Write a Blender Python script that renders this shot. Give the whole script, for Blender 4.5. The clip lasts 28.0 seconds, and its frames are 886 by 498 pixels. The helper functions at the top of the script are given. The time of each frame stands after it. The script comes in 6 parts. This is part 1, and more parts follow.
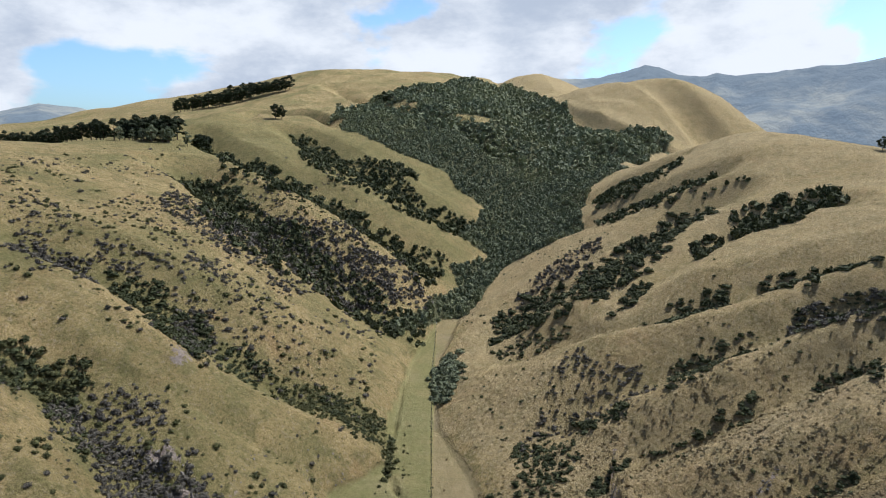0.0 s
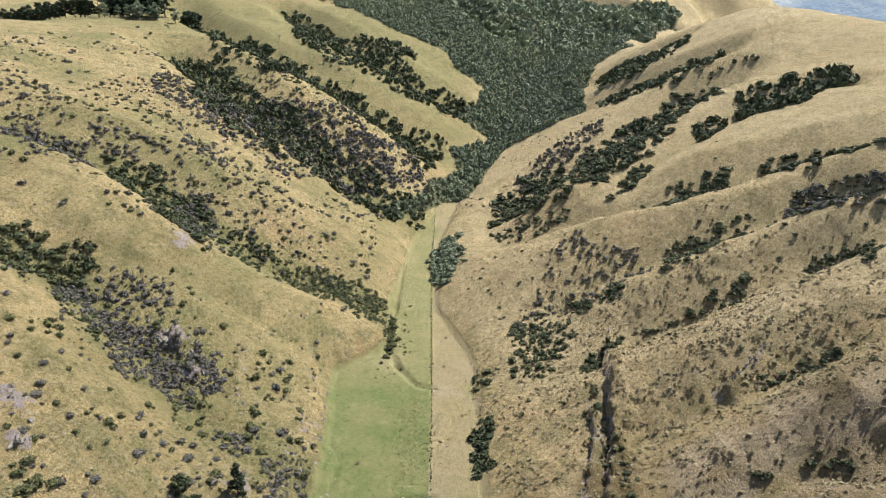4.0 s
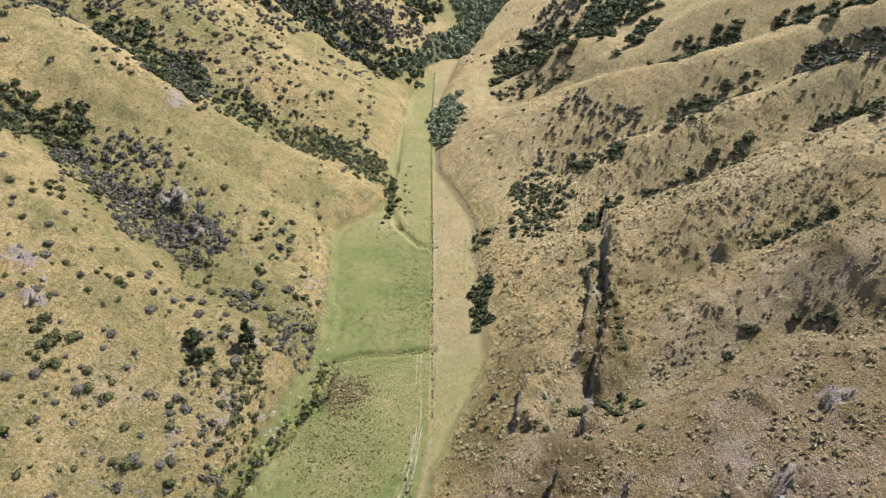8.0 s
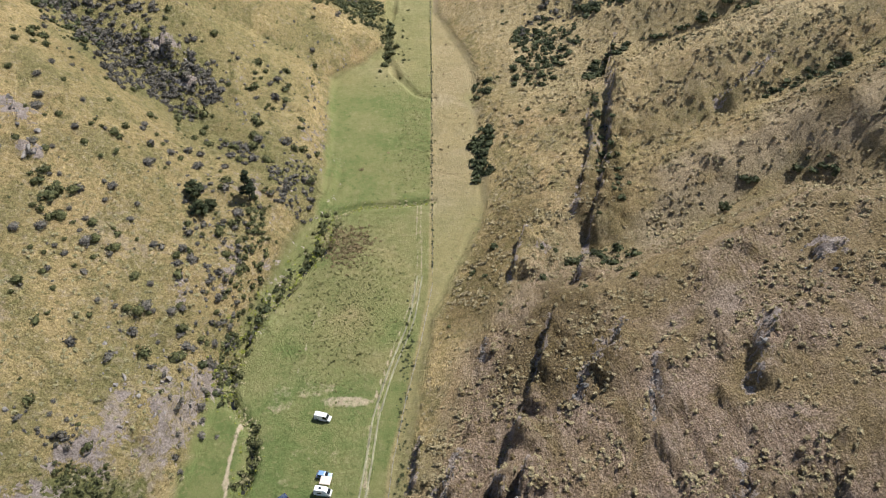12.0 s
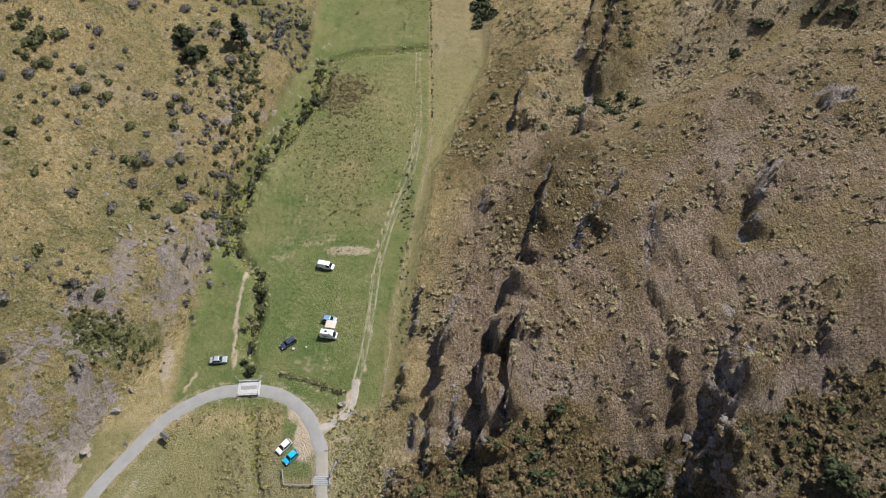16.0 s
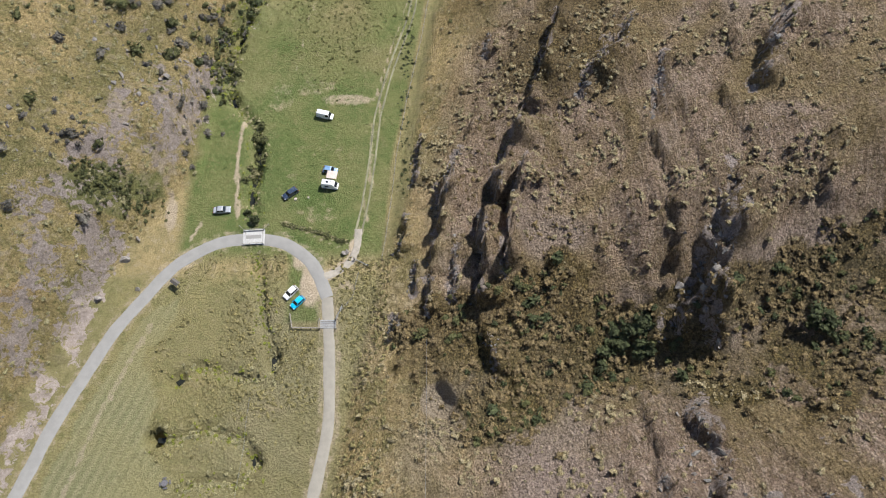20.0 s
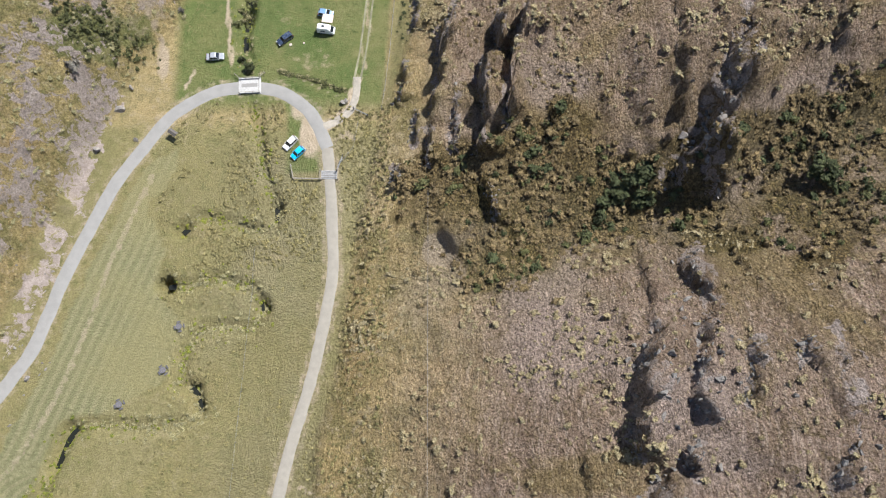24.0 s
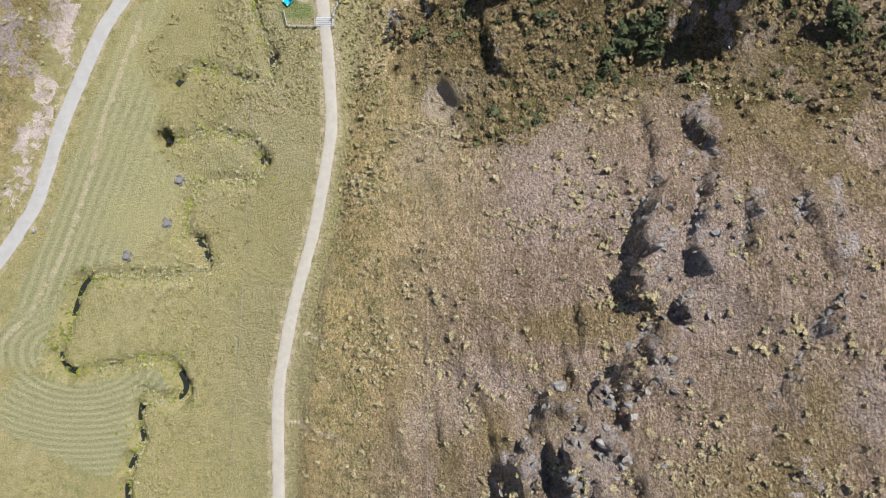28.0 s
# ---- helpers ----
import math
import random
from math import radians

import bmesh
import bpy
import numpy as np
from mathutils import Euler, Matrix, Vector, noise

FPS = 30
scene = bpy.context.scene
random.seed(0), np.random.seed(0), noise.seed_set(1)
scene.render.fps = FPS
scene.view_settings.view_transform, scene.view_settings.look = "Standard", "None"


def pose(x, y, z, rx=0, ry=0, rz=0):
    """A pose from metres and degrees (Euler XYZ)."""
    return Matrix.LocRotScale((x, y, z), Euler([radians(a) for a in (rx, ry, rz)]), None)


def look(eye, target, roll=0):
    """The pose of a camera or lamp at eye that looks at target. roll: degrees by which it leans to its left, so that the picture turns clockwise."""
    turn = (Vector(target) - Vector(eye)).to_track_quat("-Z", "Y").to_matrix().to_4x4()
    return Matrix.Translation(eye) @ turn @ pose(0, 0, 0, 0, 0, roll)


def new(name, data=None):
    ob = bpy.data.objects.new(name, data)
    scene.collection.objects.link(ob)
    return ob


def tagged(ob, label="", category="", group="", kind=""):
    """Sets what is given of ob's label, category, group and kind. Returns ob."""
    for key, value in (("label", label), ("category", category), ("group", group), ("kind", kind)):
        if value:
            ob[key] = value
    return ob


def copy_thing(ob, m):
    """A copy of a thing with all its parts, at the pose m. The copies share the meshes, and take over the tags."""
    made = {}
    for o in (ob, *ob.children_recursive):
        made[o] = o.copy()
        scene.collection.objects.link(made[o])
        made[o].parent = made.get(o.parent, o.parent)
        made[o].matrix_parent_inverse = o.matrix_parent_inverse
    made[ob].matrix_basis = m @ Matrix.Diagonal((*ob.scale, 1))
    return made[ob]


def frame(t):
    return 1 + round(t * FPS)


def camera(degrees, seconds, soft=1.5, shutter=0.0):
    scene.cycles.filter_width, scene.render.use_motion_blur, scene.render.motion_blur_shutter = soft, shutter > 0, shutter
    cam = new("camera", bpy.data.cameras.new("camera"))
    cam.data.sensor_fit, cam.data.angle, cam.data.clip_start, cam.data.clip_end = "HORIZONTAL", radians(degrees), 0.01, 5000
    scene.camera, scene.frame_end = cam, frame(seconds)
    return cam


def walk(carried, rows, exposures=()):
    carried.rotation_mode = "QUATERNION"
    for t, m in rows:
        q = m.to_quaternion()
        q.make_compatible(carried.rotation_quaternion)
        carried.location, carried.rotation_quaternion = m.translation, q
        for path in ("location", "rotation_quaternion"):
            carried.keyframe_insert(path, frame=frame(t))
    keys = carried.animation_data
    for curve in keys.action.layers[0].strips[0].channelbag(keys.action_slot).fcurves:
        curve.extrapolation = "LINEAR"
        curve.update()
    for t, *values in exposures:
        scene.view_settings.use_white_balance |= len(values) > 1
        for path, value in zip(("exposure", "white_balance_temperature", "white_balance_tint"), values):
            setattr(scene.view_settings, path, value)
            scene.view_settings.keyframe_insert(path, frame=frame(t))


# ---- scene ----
cam = camera(64.93, 28.0, soft=1.1)
# the drone hovers on one spot, 150 m over the car park, and tilts its camera from the hills down to its feet
HOVER = (0.0, 0.0, 150.0)
# seconds, pitch, roll, yaw in degrees
TILTS = [
    (0.0, -7.50, -0.40, 0.00),
    (0.5, -8.72, -0.45, -0.00),
    (1.0, -9.88, -0.37, -0.04),
    (1.5, -11.01, -0.37, -0.03),
    (2.0, -12.06, -0.36, -0.05),
    (2.5, -13.19, -0.35, -0.06),
    (3.0, -14.49, -0.34, -0.08),
    (3.5, -15.79, -0.31, -0.08),
    (5.5, -20.98, -0.19, -0.12),
    (6.0, -22.41, -0.19, -0.12),
    (6.5, -23.96, -0.14, -0.13),
    (7.0, -25.38, -0.13, -0.14),
    (7.5, -26.89, -0.10, -0.15),
    (8.0, -28.52, -0.09, -0.13),
    (8.5, -30.04, -0.07, -0.14),
    (9.0, -31.56, -0.05, -0.16),
    (9.5, -32.96, -0.05, -0.18),
    (10.0, -34.50, -0.03, -0.19),
    (10.5, -36.12, -0.02, -0.20),
    (11.0, -37.67, 0.01, -0.21),
    (11.5, -39.13, 0.00, -0.21),
    (12.0, -40.70, 0.00, -0.22),
    (12.5, -42.25, 0.01, -0.23),
    (14.5, -48.34, 0.02, -0.24),
    (15.0, -49.88, 0.02, -0.26),
    (15.5, -51.40, 0.01, -0.25),
    (16.0, -52.92, 0.00, -0.23),
    (16.5, -54.46, 0.01, -0.23),
    (17.0, -55.97, -0.01, -0.19),
    (17.5, -57.51, 0.01, -0.18),
    (18.0, -59.06, 0.01, -0.17),
    (18.5, -60.58, 0.02, -0.16),
    (19.0, -62.11, 0.03, -0.16),
    (19.5, -63.65, 0.05, -0.18),
    (20.0, -65.16, 0.04, -0.13),
    (20.5, -66.67, 0.07, -0.17),
    (21.0, -68.21, 0.07, -0.14),
    (21.5, -69.74, 0.08, -0.11),
    (23.5, -75.87, 0.14, -0.13),
    (24.0, -77.41, 0.14, -0.15),
    (24.5, -78.92, 0.14, -0.16),
    (25.0, -80.42, 0.15, -0.16),
    (25.5, -81.90, 0.15, -0.14),
    (26.0, -83.38, 0.16, -0.12),
    (26.5, -84.88, 0.16, -0.11),
    (27.0, -86.38, 0.17, -0.09),
    (27.5, -87.79, 0.16, -0.10),
    (28.0, -89.39, 0.15, -0.04),
]
EXPOSURES = [(0.0, 0.06, 5950, 10), (1.0, 0.32, 5960, 10), (2.0, 0.47, 5970, 10), (3.0, 0.77, 6000, 10), (8.0, 0.86, 6130, 10), (12.0, 0.66, 6150, 10), (16.0, 0.35, 6120, 10), (20.0, 0.49, 6080, 10), (24.0, 0.74, 6040, 10), (28.0, 0.88, 6040, 10)]
walk(cam, [(t, pose(*HOVER, 90 + pitch, roll, yaw)) for t, pitch, roll, yaw in TILTS], EXPOSURES)

# ------------------------------------------------------------------ sky and sun
SUN_AZ, SUN_EL = radians(43), radians(54)      # measured from +x towards +y
TO_SUN = Vector((math.cos(SUN_EL) * math.cos(SUN_AZ), math.cos(SUN_EL) * math.sin(SUN_AZ), math.sin(SUN_EL)))
sun = new("sun", bpy.data.lights.new("sun", "SUN"))
sun.data.energy, sun.data.angle, sun.data.color = 5.0, radians(0.53), (1.0, 0.95, 0.87)
sun.matrix_world = look(TO_SUN * 500, (0, 0, 0))


class Nodes:
    """Short hand for node trees."""

    def __init__(self, tree):
        self.tree = tree
        tree.nodes.clear()

    def add(self, kind, **values):
        n = self.tree.nodes.new("ShaderNode" + kind)
        for key, value in values.items():
            if key in n.inputs:
                self.feed(n.inputs[key], value)
            else:
                setattr(n, key, value)
        return n

    def feed(self, socket, value):
        if isinstance(value, bpy.types.NodeSocket):
            self.tree.links.new(value, socket)
        elif isinstance(value, tuple) and len(value) == 3 and socket.type == "RGBA":
            socket.default_value = (*value, 1)
        else:
            socket.default_value = value

    def noise(self, vector, scale, detail=4.0, rough=0.55, distortion=0.0):
        n = self.add("TexNoise", Scale=scale, Detail=detail, Roughness=rough, Distortion=distortion)
        self.feed(n.inputs["Vector"], vector)
        return n.outputs["Fac"]

    def span(self, value, low, high, to_low=0.0, to_high=1.0):
        n = self.add("MapRange")
        n.interpolation_type = "SMOOTHSTEP"
        for key, v in zip((0, 1, 2, 3, 4), (value, low, high, to_low, to_high)):
            self.feed(n.inputs[key], v)
        return n.outputs[0]

    def maths(self, op, a, b=0.0):
        n = self.add("Math")
        n.operation = op
        self.feed(n.inputs[0], a), self.feed(n.inputs[1], b)
        return n.outputs[0]

    def mix(self, fac, a, b, blend="MIX"):
        n = self.add("Mix")
        n.data_type, n.blend_type = "RGBA", blend
        self.feed(n.inputs[0], fac), self.feed(n.inputs[6], a), self.feed(n.inputs[7], b)
        return n.outputs[2]


world = bpy.data.worlds.new("sky")
scene.world, world.use_nodes = world, True
N = Nodes(world.node_tree)
sky = N.add("TexSky")
sky.sky_type, sky.sun_disc, sky.sun_elevation = "NISHITA", False, SUN_EL
sky.sun_rotation = radians(90) - SUN_AZ
sky.air_density, sky.dust_density, sky.ozone_density, sky.altitude = 1.0, 2.0, 1.0, 200
co = N.add("TexCoord").outputs["Generated"]
squash = N.add("Mapping", Vector=co, Location=(0.35, 0.0, 0.0), Scale=(1.0, 1.0, 2.1)).outputs[0]
puffs = N.noise(squash, 3.4, 10.0, 0.52, 0.15)
veil = N.noise(squash, 1.5, 3.0, 0.5)
cover = N.maths("MULTIPLY", N.span(N.add("SeparateXYZ", Vector=co).outputs[2], 0.55, 0.22), N.span(N.maths("ADD", puffs, N.maths("MULTIPLY", veil, 0.45)), 0.675, 0.745))
cloud_lit = N.mix(N.span(N.noise(squash, 4.0, 7.0, 0.6), 0.36, 0.62), (5.0, 5.5, 6.3), (8.8, 8.9, 9.0))
height = N.add("SeparateXYZ", Vector=co).outputs[2]
sky_tint = N.mix(1.0, sky.outputs[0], N.mix(N.span(height, 0.06, 0.55), (1.25, 1.58, 1.85), (0.40, 0.48, 0.60)), "MULTIPLY")
shade = N.add("Background", Color=N.mix(cover, sky_tint, cloud_lit), Strength=0.10)
N.tree.links.new(shade.outputs[0], N.add("OutputWorld").inputs[0])


# ------------------------------------------------------------------ materials
def material(name):
    m = bpy.data.materials.new(name)
    m.use_nodes = True
    n = Nodes(m.node_tree)
    place = n.add("TexCoord").outputs["Object"]
    return m, n, place


def finish(n, colour, rough=0.8, metal=0.0, bump=None, strength=0.4, distance=0.1, **more):
    b = n.add("BsdfPrincipled", Roughness=rough, Metallic=metal, **more)
    n.feed(b.inputs["Base Color"], colour)
    if bump is not None:
        k = n.add("Bump", Strength=strength, Distance=distance)
        n.feed(k.inputs["Height"], bump)
        n.tree.links.new(k.outputs[0], b.inputs["Normal"])
    n.tree.links.new(b.outputs[0], n.add("OutputMaterial").inputs[0])
    return b


def ground_material():
    m, n, p = material("hill_grass")
    a = n.add("Attribute", attribute_name="cover")
    ca = n.add("SeparateColor")
    n.tree.links.new(a.outputs["Color"], ca.inputs[0])
    lush, rock, bare = ca.outputs
    b = n.add("Attribute", attribute_name="tone")
    cb = n.add("SeparateColor")
    n.tree.links.new(b.outputs["Color"], cb.inputs[0])
    tan, mown, bush_floor = cb.outputs
    c = n.add("Attribute", attribute_name="lie")
    cc = n.add("SeparateColor")
    n.tree.links.new(c.outputs["Color"], cc.inputs[0])
    flat, damp, pale = cc.outputs
    at = n.add("SeparateXYZ", Vector=p).outputs
    big, mid, small, fine = n.noise(p, 0.018, 5, 0.6), n.noise(p, 0.11, 6, 0.62, 0.4), n.noise(p, 0.55, 6, 0.68), n.noise(p, 2.6, 5, 0.7)
    streak_at = n.add("Mapping", Vector=p, Scale=(1.5, 0.22, 0.6)).outputs[0]
    streak = n.noise(streak_at, 1.0, 5, 0.65, 0.6)
    comb = n.noise(n.add("Mapping", Vector=p, Rotation=(0, 0, radians(9)), Scale=(3.4, 0.5, 1.2)).outputs[0], 1.0, 5, 0.72, 1.4)
    wavy = n.add("VectorMath", operation="ADD")
    n.feed(wavy.inputs[0], p)
    n.tree.links.new(n.add("TexNoise", Vector=p, Scale=0.8, Detail=3.0).outputs["Color"], wavy.inputs[1])
    cushions = n.add("TexVoronoi", Scale=1.0)
    n.feed(cushions.inputs["Vector"], n.add("Mapping", Vector=wavy.outputs[0], Scale=(2.3, 1.8, 1.4)).outputs[0])
    gap = cushions.outputs["Distance"]
    own = n.add("SeparateColor")
    n.tree.links.new(cushions.outputs["Color"], own.inputs[0])
    gold = n.mix(n.span(big, 0.35, 0.65), (0.54, 0.412, 0.195), (0.46, 0.350, 0.165))
    gold = n.mix(n.span(mid, 0.46, 0.60), gold, (0.335, 0.280, 0.125))
    gold = n.mix(n.span(n.noise(p, 0.045, 5, 0.6, 0.5), 0.54, 0.72), gold, (0.49, 0.345, 0.165))
    gold = n.mix(n.span(small, 0.50, 0.72), gold, (0.53, 0.430, 0.275))
    gold = n.mix(n.span(small, 0.48, 0.32), gold, (0.240, 0.215, 0.090))
    brown = n.mix(n.span(mid, 0.35, 0.65), (0.370, 0.270, 0.205), (0.290, 0.208, 0.145))
    brown = n.mix(n.span(streak, 0.45, 0.70), brown, (0.54, 0.425, 0.335))
    brown = n.mix(n.span(n.noise(p, 0.075, 5, 0.65, 0.6), 0.50, 0.68), brown, (0.43, 0.330, 0.262))
    brown = n.mix(n.maths("MULTIPLY", n.span(comb, 0.48, 0.28), n.maths("MULTIPLY", n.span(mid, 0.38, 0.58, 0.35, 1.0), n.span(at[1], 40.0, 70.0, 0.25, 1.0))), brown, (0.155, 0.112, 0.074))
    brown = n.mix(n.span(small, 0.52, 0.70), brown, (0.265, 0.205, 0.105))
    brown = n.mix(n.span(big, 0.55, 0.72), brown, (0.335, 0.240, 0.120))
    brown = n.mix(n.span(n.noise(p, 0.032, 5, 0.65, 0.8), 0.46, 0.62, 0.0, 0.75), brown, (0.290, 0.220, 0.100))
    brown = n.mix(n.maths("MULTIPLY", pale, 0.75), brown, (0.45, 0.355, 0.300))
    # shade between tussock clumps painted dark into the grass, their tops painted pale
    seam_shade = n.maths("ADD", gap, n.maths("MULTIPLY", n.maths("SUBTRACT", small, 0.5), 1.3))
    brown = n.mix(n.maths("MULTIPLY", n.span(seam_shade, 0.42, 0.90), 0.46), brown, (0.110, 0.082, 0.052))
    brown = n.mix(n.maths("MULTIPLY", n.span(seam_shade, 0.34, 0.10), n.span(own.outputs[0], 0.40, 0.95, 0.0, 0.7)), brown, (0.48, 0.395, 0.225))
    gold = n.mix(n.maths("MULTIPLY", pale, 0.55), gold, n.mix(n.span(small, 0.38, 0.62), (0.45, 0.350, 0.190), (0.62, 0.500, 0.300)))
    grass = n.mix(tan, gold, brown)
    grain = n.noise(n.add("Mapping", Vector=p, Scale=(1.5, 1.0, 0.9)).outputs[0], 1.0, 8, 0.82, 0.3)
    grass = n.mix(n.maths("MULTIPLY", n.span(grain, 0.52, 0.36), n.span(flat, 0.0, 1.0, 0.75, 0.15)), grass, n.mix(1.0, grass, (0.36, 0.345, 0.33), "MULTIPLY"))
    grass = n.mix(n.maths("MULTIPLY", n.span(grain, 0.54, 0.68), n.span(flat, 0.0, 1.0, 0.8, 0.3)), grass, n.mix(1.0, grass, (1.90, 1.88, 1.84), "MULTIPLY"))
    wet = n.mix(n.span(small, 0.40, 0.62), (0.130, 0.100, 0.042), (0.310, 0.225, 0.090))
    # the same painted shade between clumps on the ochre ground
    wet = n.mix(n.span(seam_shade, 0.35, 0.75), wet, (0.080, 0.062, 0.028))
    grass = n.mix(damp, grass, wet)
    green = n.mix(n.span(mid, 0.3, 0.7), (0.098, 0.140, 0.042), (0.168, 0.180, 0.068))
    green = n.mix(n.span(small, 0.5, 0.8), green, (0.215, 0.200, 0.090))
    green = n.mix(n.span(small, 0.45, 0.25), green, (0.066, 0.098, 0.028))
    grass = n.mix(n.maths("MULTIPLY", flat, 0.5), grass, n.mix(mid, (0.205, 0.176, 0.092), (0.290, 0.240, 0.132)))
    grass = n.mix(lush, grass, green)
    straight = n.maths("SUBTRACT", n.maths("MULTIPLY", at[0], 0.936), n.maths("MULTIPLY", at[1], 0.35))

    def ring(x0, y0, squash):
        dx, dy = n.maths("ADD", at[0], -x0), n.maths("MULTIPLY", n.maths("ADD", at[1], -y0), squash)
        return n.maths("SQRT", n.maths("ADD", n.maths("MULTIPLY", dx, dx), n.maths("MULTIPLY", dy, dy)))

    lower = ring(-79.0, -21.0, 1.6)
    sweep = n.mix(n.span(at[1], -11.0, -14.0), straight, lower)
    rows = n.maths("SINE", n.maths("ADD", n.maths("MULTIPLY", sweep, 3.0), n.maths("MULTIPLY", mid, 3.0)))
    cut = n.mix(n.span(n.maths("ADD", rows, n.maths("MULTIPLY", n.maths("SUBTRACT", small, 0.5), 1.6)), -0.8, 0.9), (0.225, 0.222, 0.113), (0.288, 0.268, 0.148))
    cut = n.mix(n.span(big, 0.45, 0.65), cut, (0.290, 0.262, 0.128))
    grass = n.mix(mown, grass, cut)
    stone = n.mix(n.span(small, 0.35, 0.7), (0.46, 0.388, 0.345), (0.32, 0.268, 0.230))
    ragged = n.noise(p, 0.35, 8, 0.72, 0.8)
    patch = n.span(n.maths("ADD", rock, n.maths("MULTIPLY", n.maths("SUBTRACT", ragged, 0.5), 2.6)), 0.56, 0.70)
    grass = n.mix(patch, grass, stone)
    earth = n.mix(n.span(small, 0.3, 0.7), (0.51, 0.420, 0.310), (0.40, 0.325, 0.225))
    grass = n.mix(n.span(n.maths("ADD", bare, n.maths("MULTIPLY", n.maths("SUBTRACT", small, 0.5), 1.3)), 0.3, 0.85), grass, earth)
    # ground turns dark green wherever the native bush stands
    grass = n.mix(bush_floor, grass, n.mix(small, (0.070, 0.085, 0.050), (0.120, 0.132, 0.072)))
    grass = n.mix(n.maths("MULTIPLY", n.span(fine, 0.32, 0.68), n.maths("MULTIPLY", n.span(lush, 0.5, 1.0, 1.0, 0.55), n.span(flat, 0.0, 1.0, 1.0, 0.6))), n.mix(1.0, grass, (1.20, 1.18, 1.16), "MULTIPLY"), n.mix(1.0, grass, (0.66, 0.65, 0.64), "MULTIPLY"))
    relief = n.maths("ADD", n.maths("MULTIPLY", small, 0.6), n.maths("ADD", n.maths("MULTIPLY", fine, 0.75), n.maths("MULTIPLY", n.maths("ADD", streak, comb), n.maths("MULTIPLY", tan, n.span(mid, 0.35, 0.60, 0.15, 0.9)))))
    relief = n.maths("SUBTRACT", relief, n.maths("MULTIPLY", gap, n.maths("MULTIPLY", n.maths("MAXIMUM", tan, damp), 0.62)))
    relief = n.maths("ADD", relief, n.maths("MULTIPLY", grain, 1.25))
    relief = n.maths("MULTIPLY", relief, n.span(flat, 0.0, 1.0, 1.0, 0.5))
    finish(n, grass, 0.95, bump=relief, strength=1.0, distance=1.25, **{"Specular IOR Level": 0.1})
    return m


def leaf_material(name, dark, light, rough=0.75):
    m, n, p = material(name)
    isle = n.add("NewGeometry").outputs["Random Per Island"]
    patch = n.noise(p, 0.02, 4, 0.6)
    base = n.mix(n.span(n.maths("ADD", n.maths("MULTIPLY", isle, 0.75), n.maths("MULTIPLY", patch, 0.8)), 0.25, 1.05), dark, light)
    lump, fine = n.noise(p, 1.1, 4, 0.6), n.noise(p, 6.0, 3, 0.6)
    base = n.mix(n.span(lump, 0.3, 0.75), base, n.mix(1.0, base, (1.55, 1.5, 1.3), "MULTIPLY"))
    base = n.mix(n.span(fine, 0.3, 0.7), n.mix(1.0, base, (0.55, 0.58, 0.5), "MULTIPLY"), base)
    finish(n, base, rough, bump=n.maths("ADD", fine, lump), strength=1.0, distance=0.5, **{"Specular IOR Level": 0.25})
    return m


def plain(name, colour, rough=0.6, metal=0.0, vary=0.15, scale=3.0, bump=0.0, spread=0.05):
    m, n, p = material(name)
    a, b = n.noise(p, scale, 5, 0.6), n.noise(p, scale * 7, 3, 0.6)
    low = tuple(c * (1 - vary * 2) for c in colour)
    c = n.mix(n.span(a, 0.3, 0.7), low, colour)
    c = n.mix(n.span(b, 0.55, 0.8), c, tuple(v * (1 + vary) for v in colour))
    finish(n, c, rough, metal, n.maths("ADD", a, b) if bump else None, bump, spread)
    return m


GROUND = ground_material()
LEAF_DARK = leaf_material("dark_bush_leaves", (0.042, 0.052, 0.026), (0.100, 0.114, 0.054))
LEAF_OLIVE = leaf_material("olive_shrub_leaves", (0.062, 0.070, 0.030), (0.150, 0.150, 0.066))
LEAF_GREY = leaf_material("grey_shrub_twigs", (0.085, 0.078, 0.070), (0.200, 0.180, 0.165))
LEAF_BROWN = leaf_material("brown_shrub_leaves", (0.125, 0.092, 0.050), (0.290, 0.215, 0.118))
# forest greens set paler than real leaves, haze put into the base colour
LEAF_FOREST = leaf_material("haze_paled_bush_leaves", (0.125, 0.150, 0.102), (0.235, 0.262, 0.170))
LEAF_BROAD = leaf_material("broadleaf_bush_leaves", (0.155, 0.180, 0.110), (0.280, 0.298, 0.180))
LEAF_PINE = leaf_material("pine_needles", (0.022, 0.034, 0.018), (0.050, 0.064, 0.030))
TUFT = leaf_material("dry_tussock", (0.26, 0.210, 0.125), (0.44, 0.365, 0.235), 0.9)
DRY_GRASS = leaf_material("rank_dry_grass", (0.17, 0.150, 0.070), (0.34, 0.290, 0.145), 0.9)
FIELD_GRASS = leaf_material("rank_field_grass", (0.105, 0.112, 0.042), (0.175, 0.165, 0.070), 0.9)
WEED = leaf_material("bright_weeds", (0.13, 0.17, 0.03), (0.27, 0.28, 0.05), 0.8)
REED = leaf_material("pale_reeds", (0.22, 0.20, 0.11), (0.38, 0.34, 0.20), 0.9)
BARK = plain("grey_bark", (0.13, 0.10, 0.075), 0.9, bump=0.6)
STONE = plain("pale_rock", (0.33, 0.295, 0.26), 0.9, vary=0.25, scale=0.8, bump=0.8, spread=0.3)
DARK_STONE = plain("weathered_rock", (0.27, 0.25, 0.225), 0.9, vary=0.28, scale=0.9, bump=0.8, spread=0.3)
PALE_GRAVEL = plain("pale_track_gravel", (0.36, 0.32, 0.26), 0.95, vary=0.15, scale=0.6, bump=0.5, spread=0.03)
RUT_EARTH = plain("dusty_rut_earth", (0.255, 0.240, 0.145), 0.95, vary=0.25, scale=0.35, bump=0.4, spread=0.03)
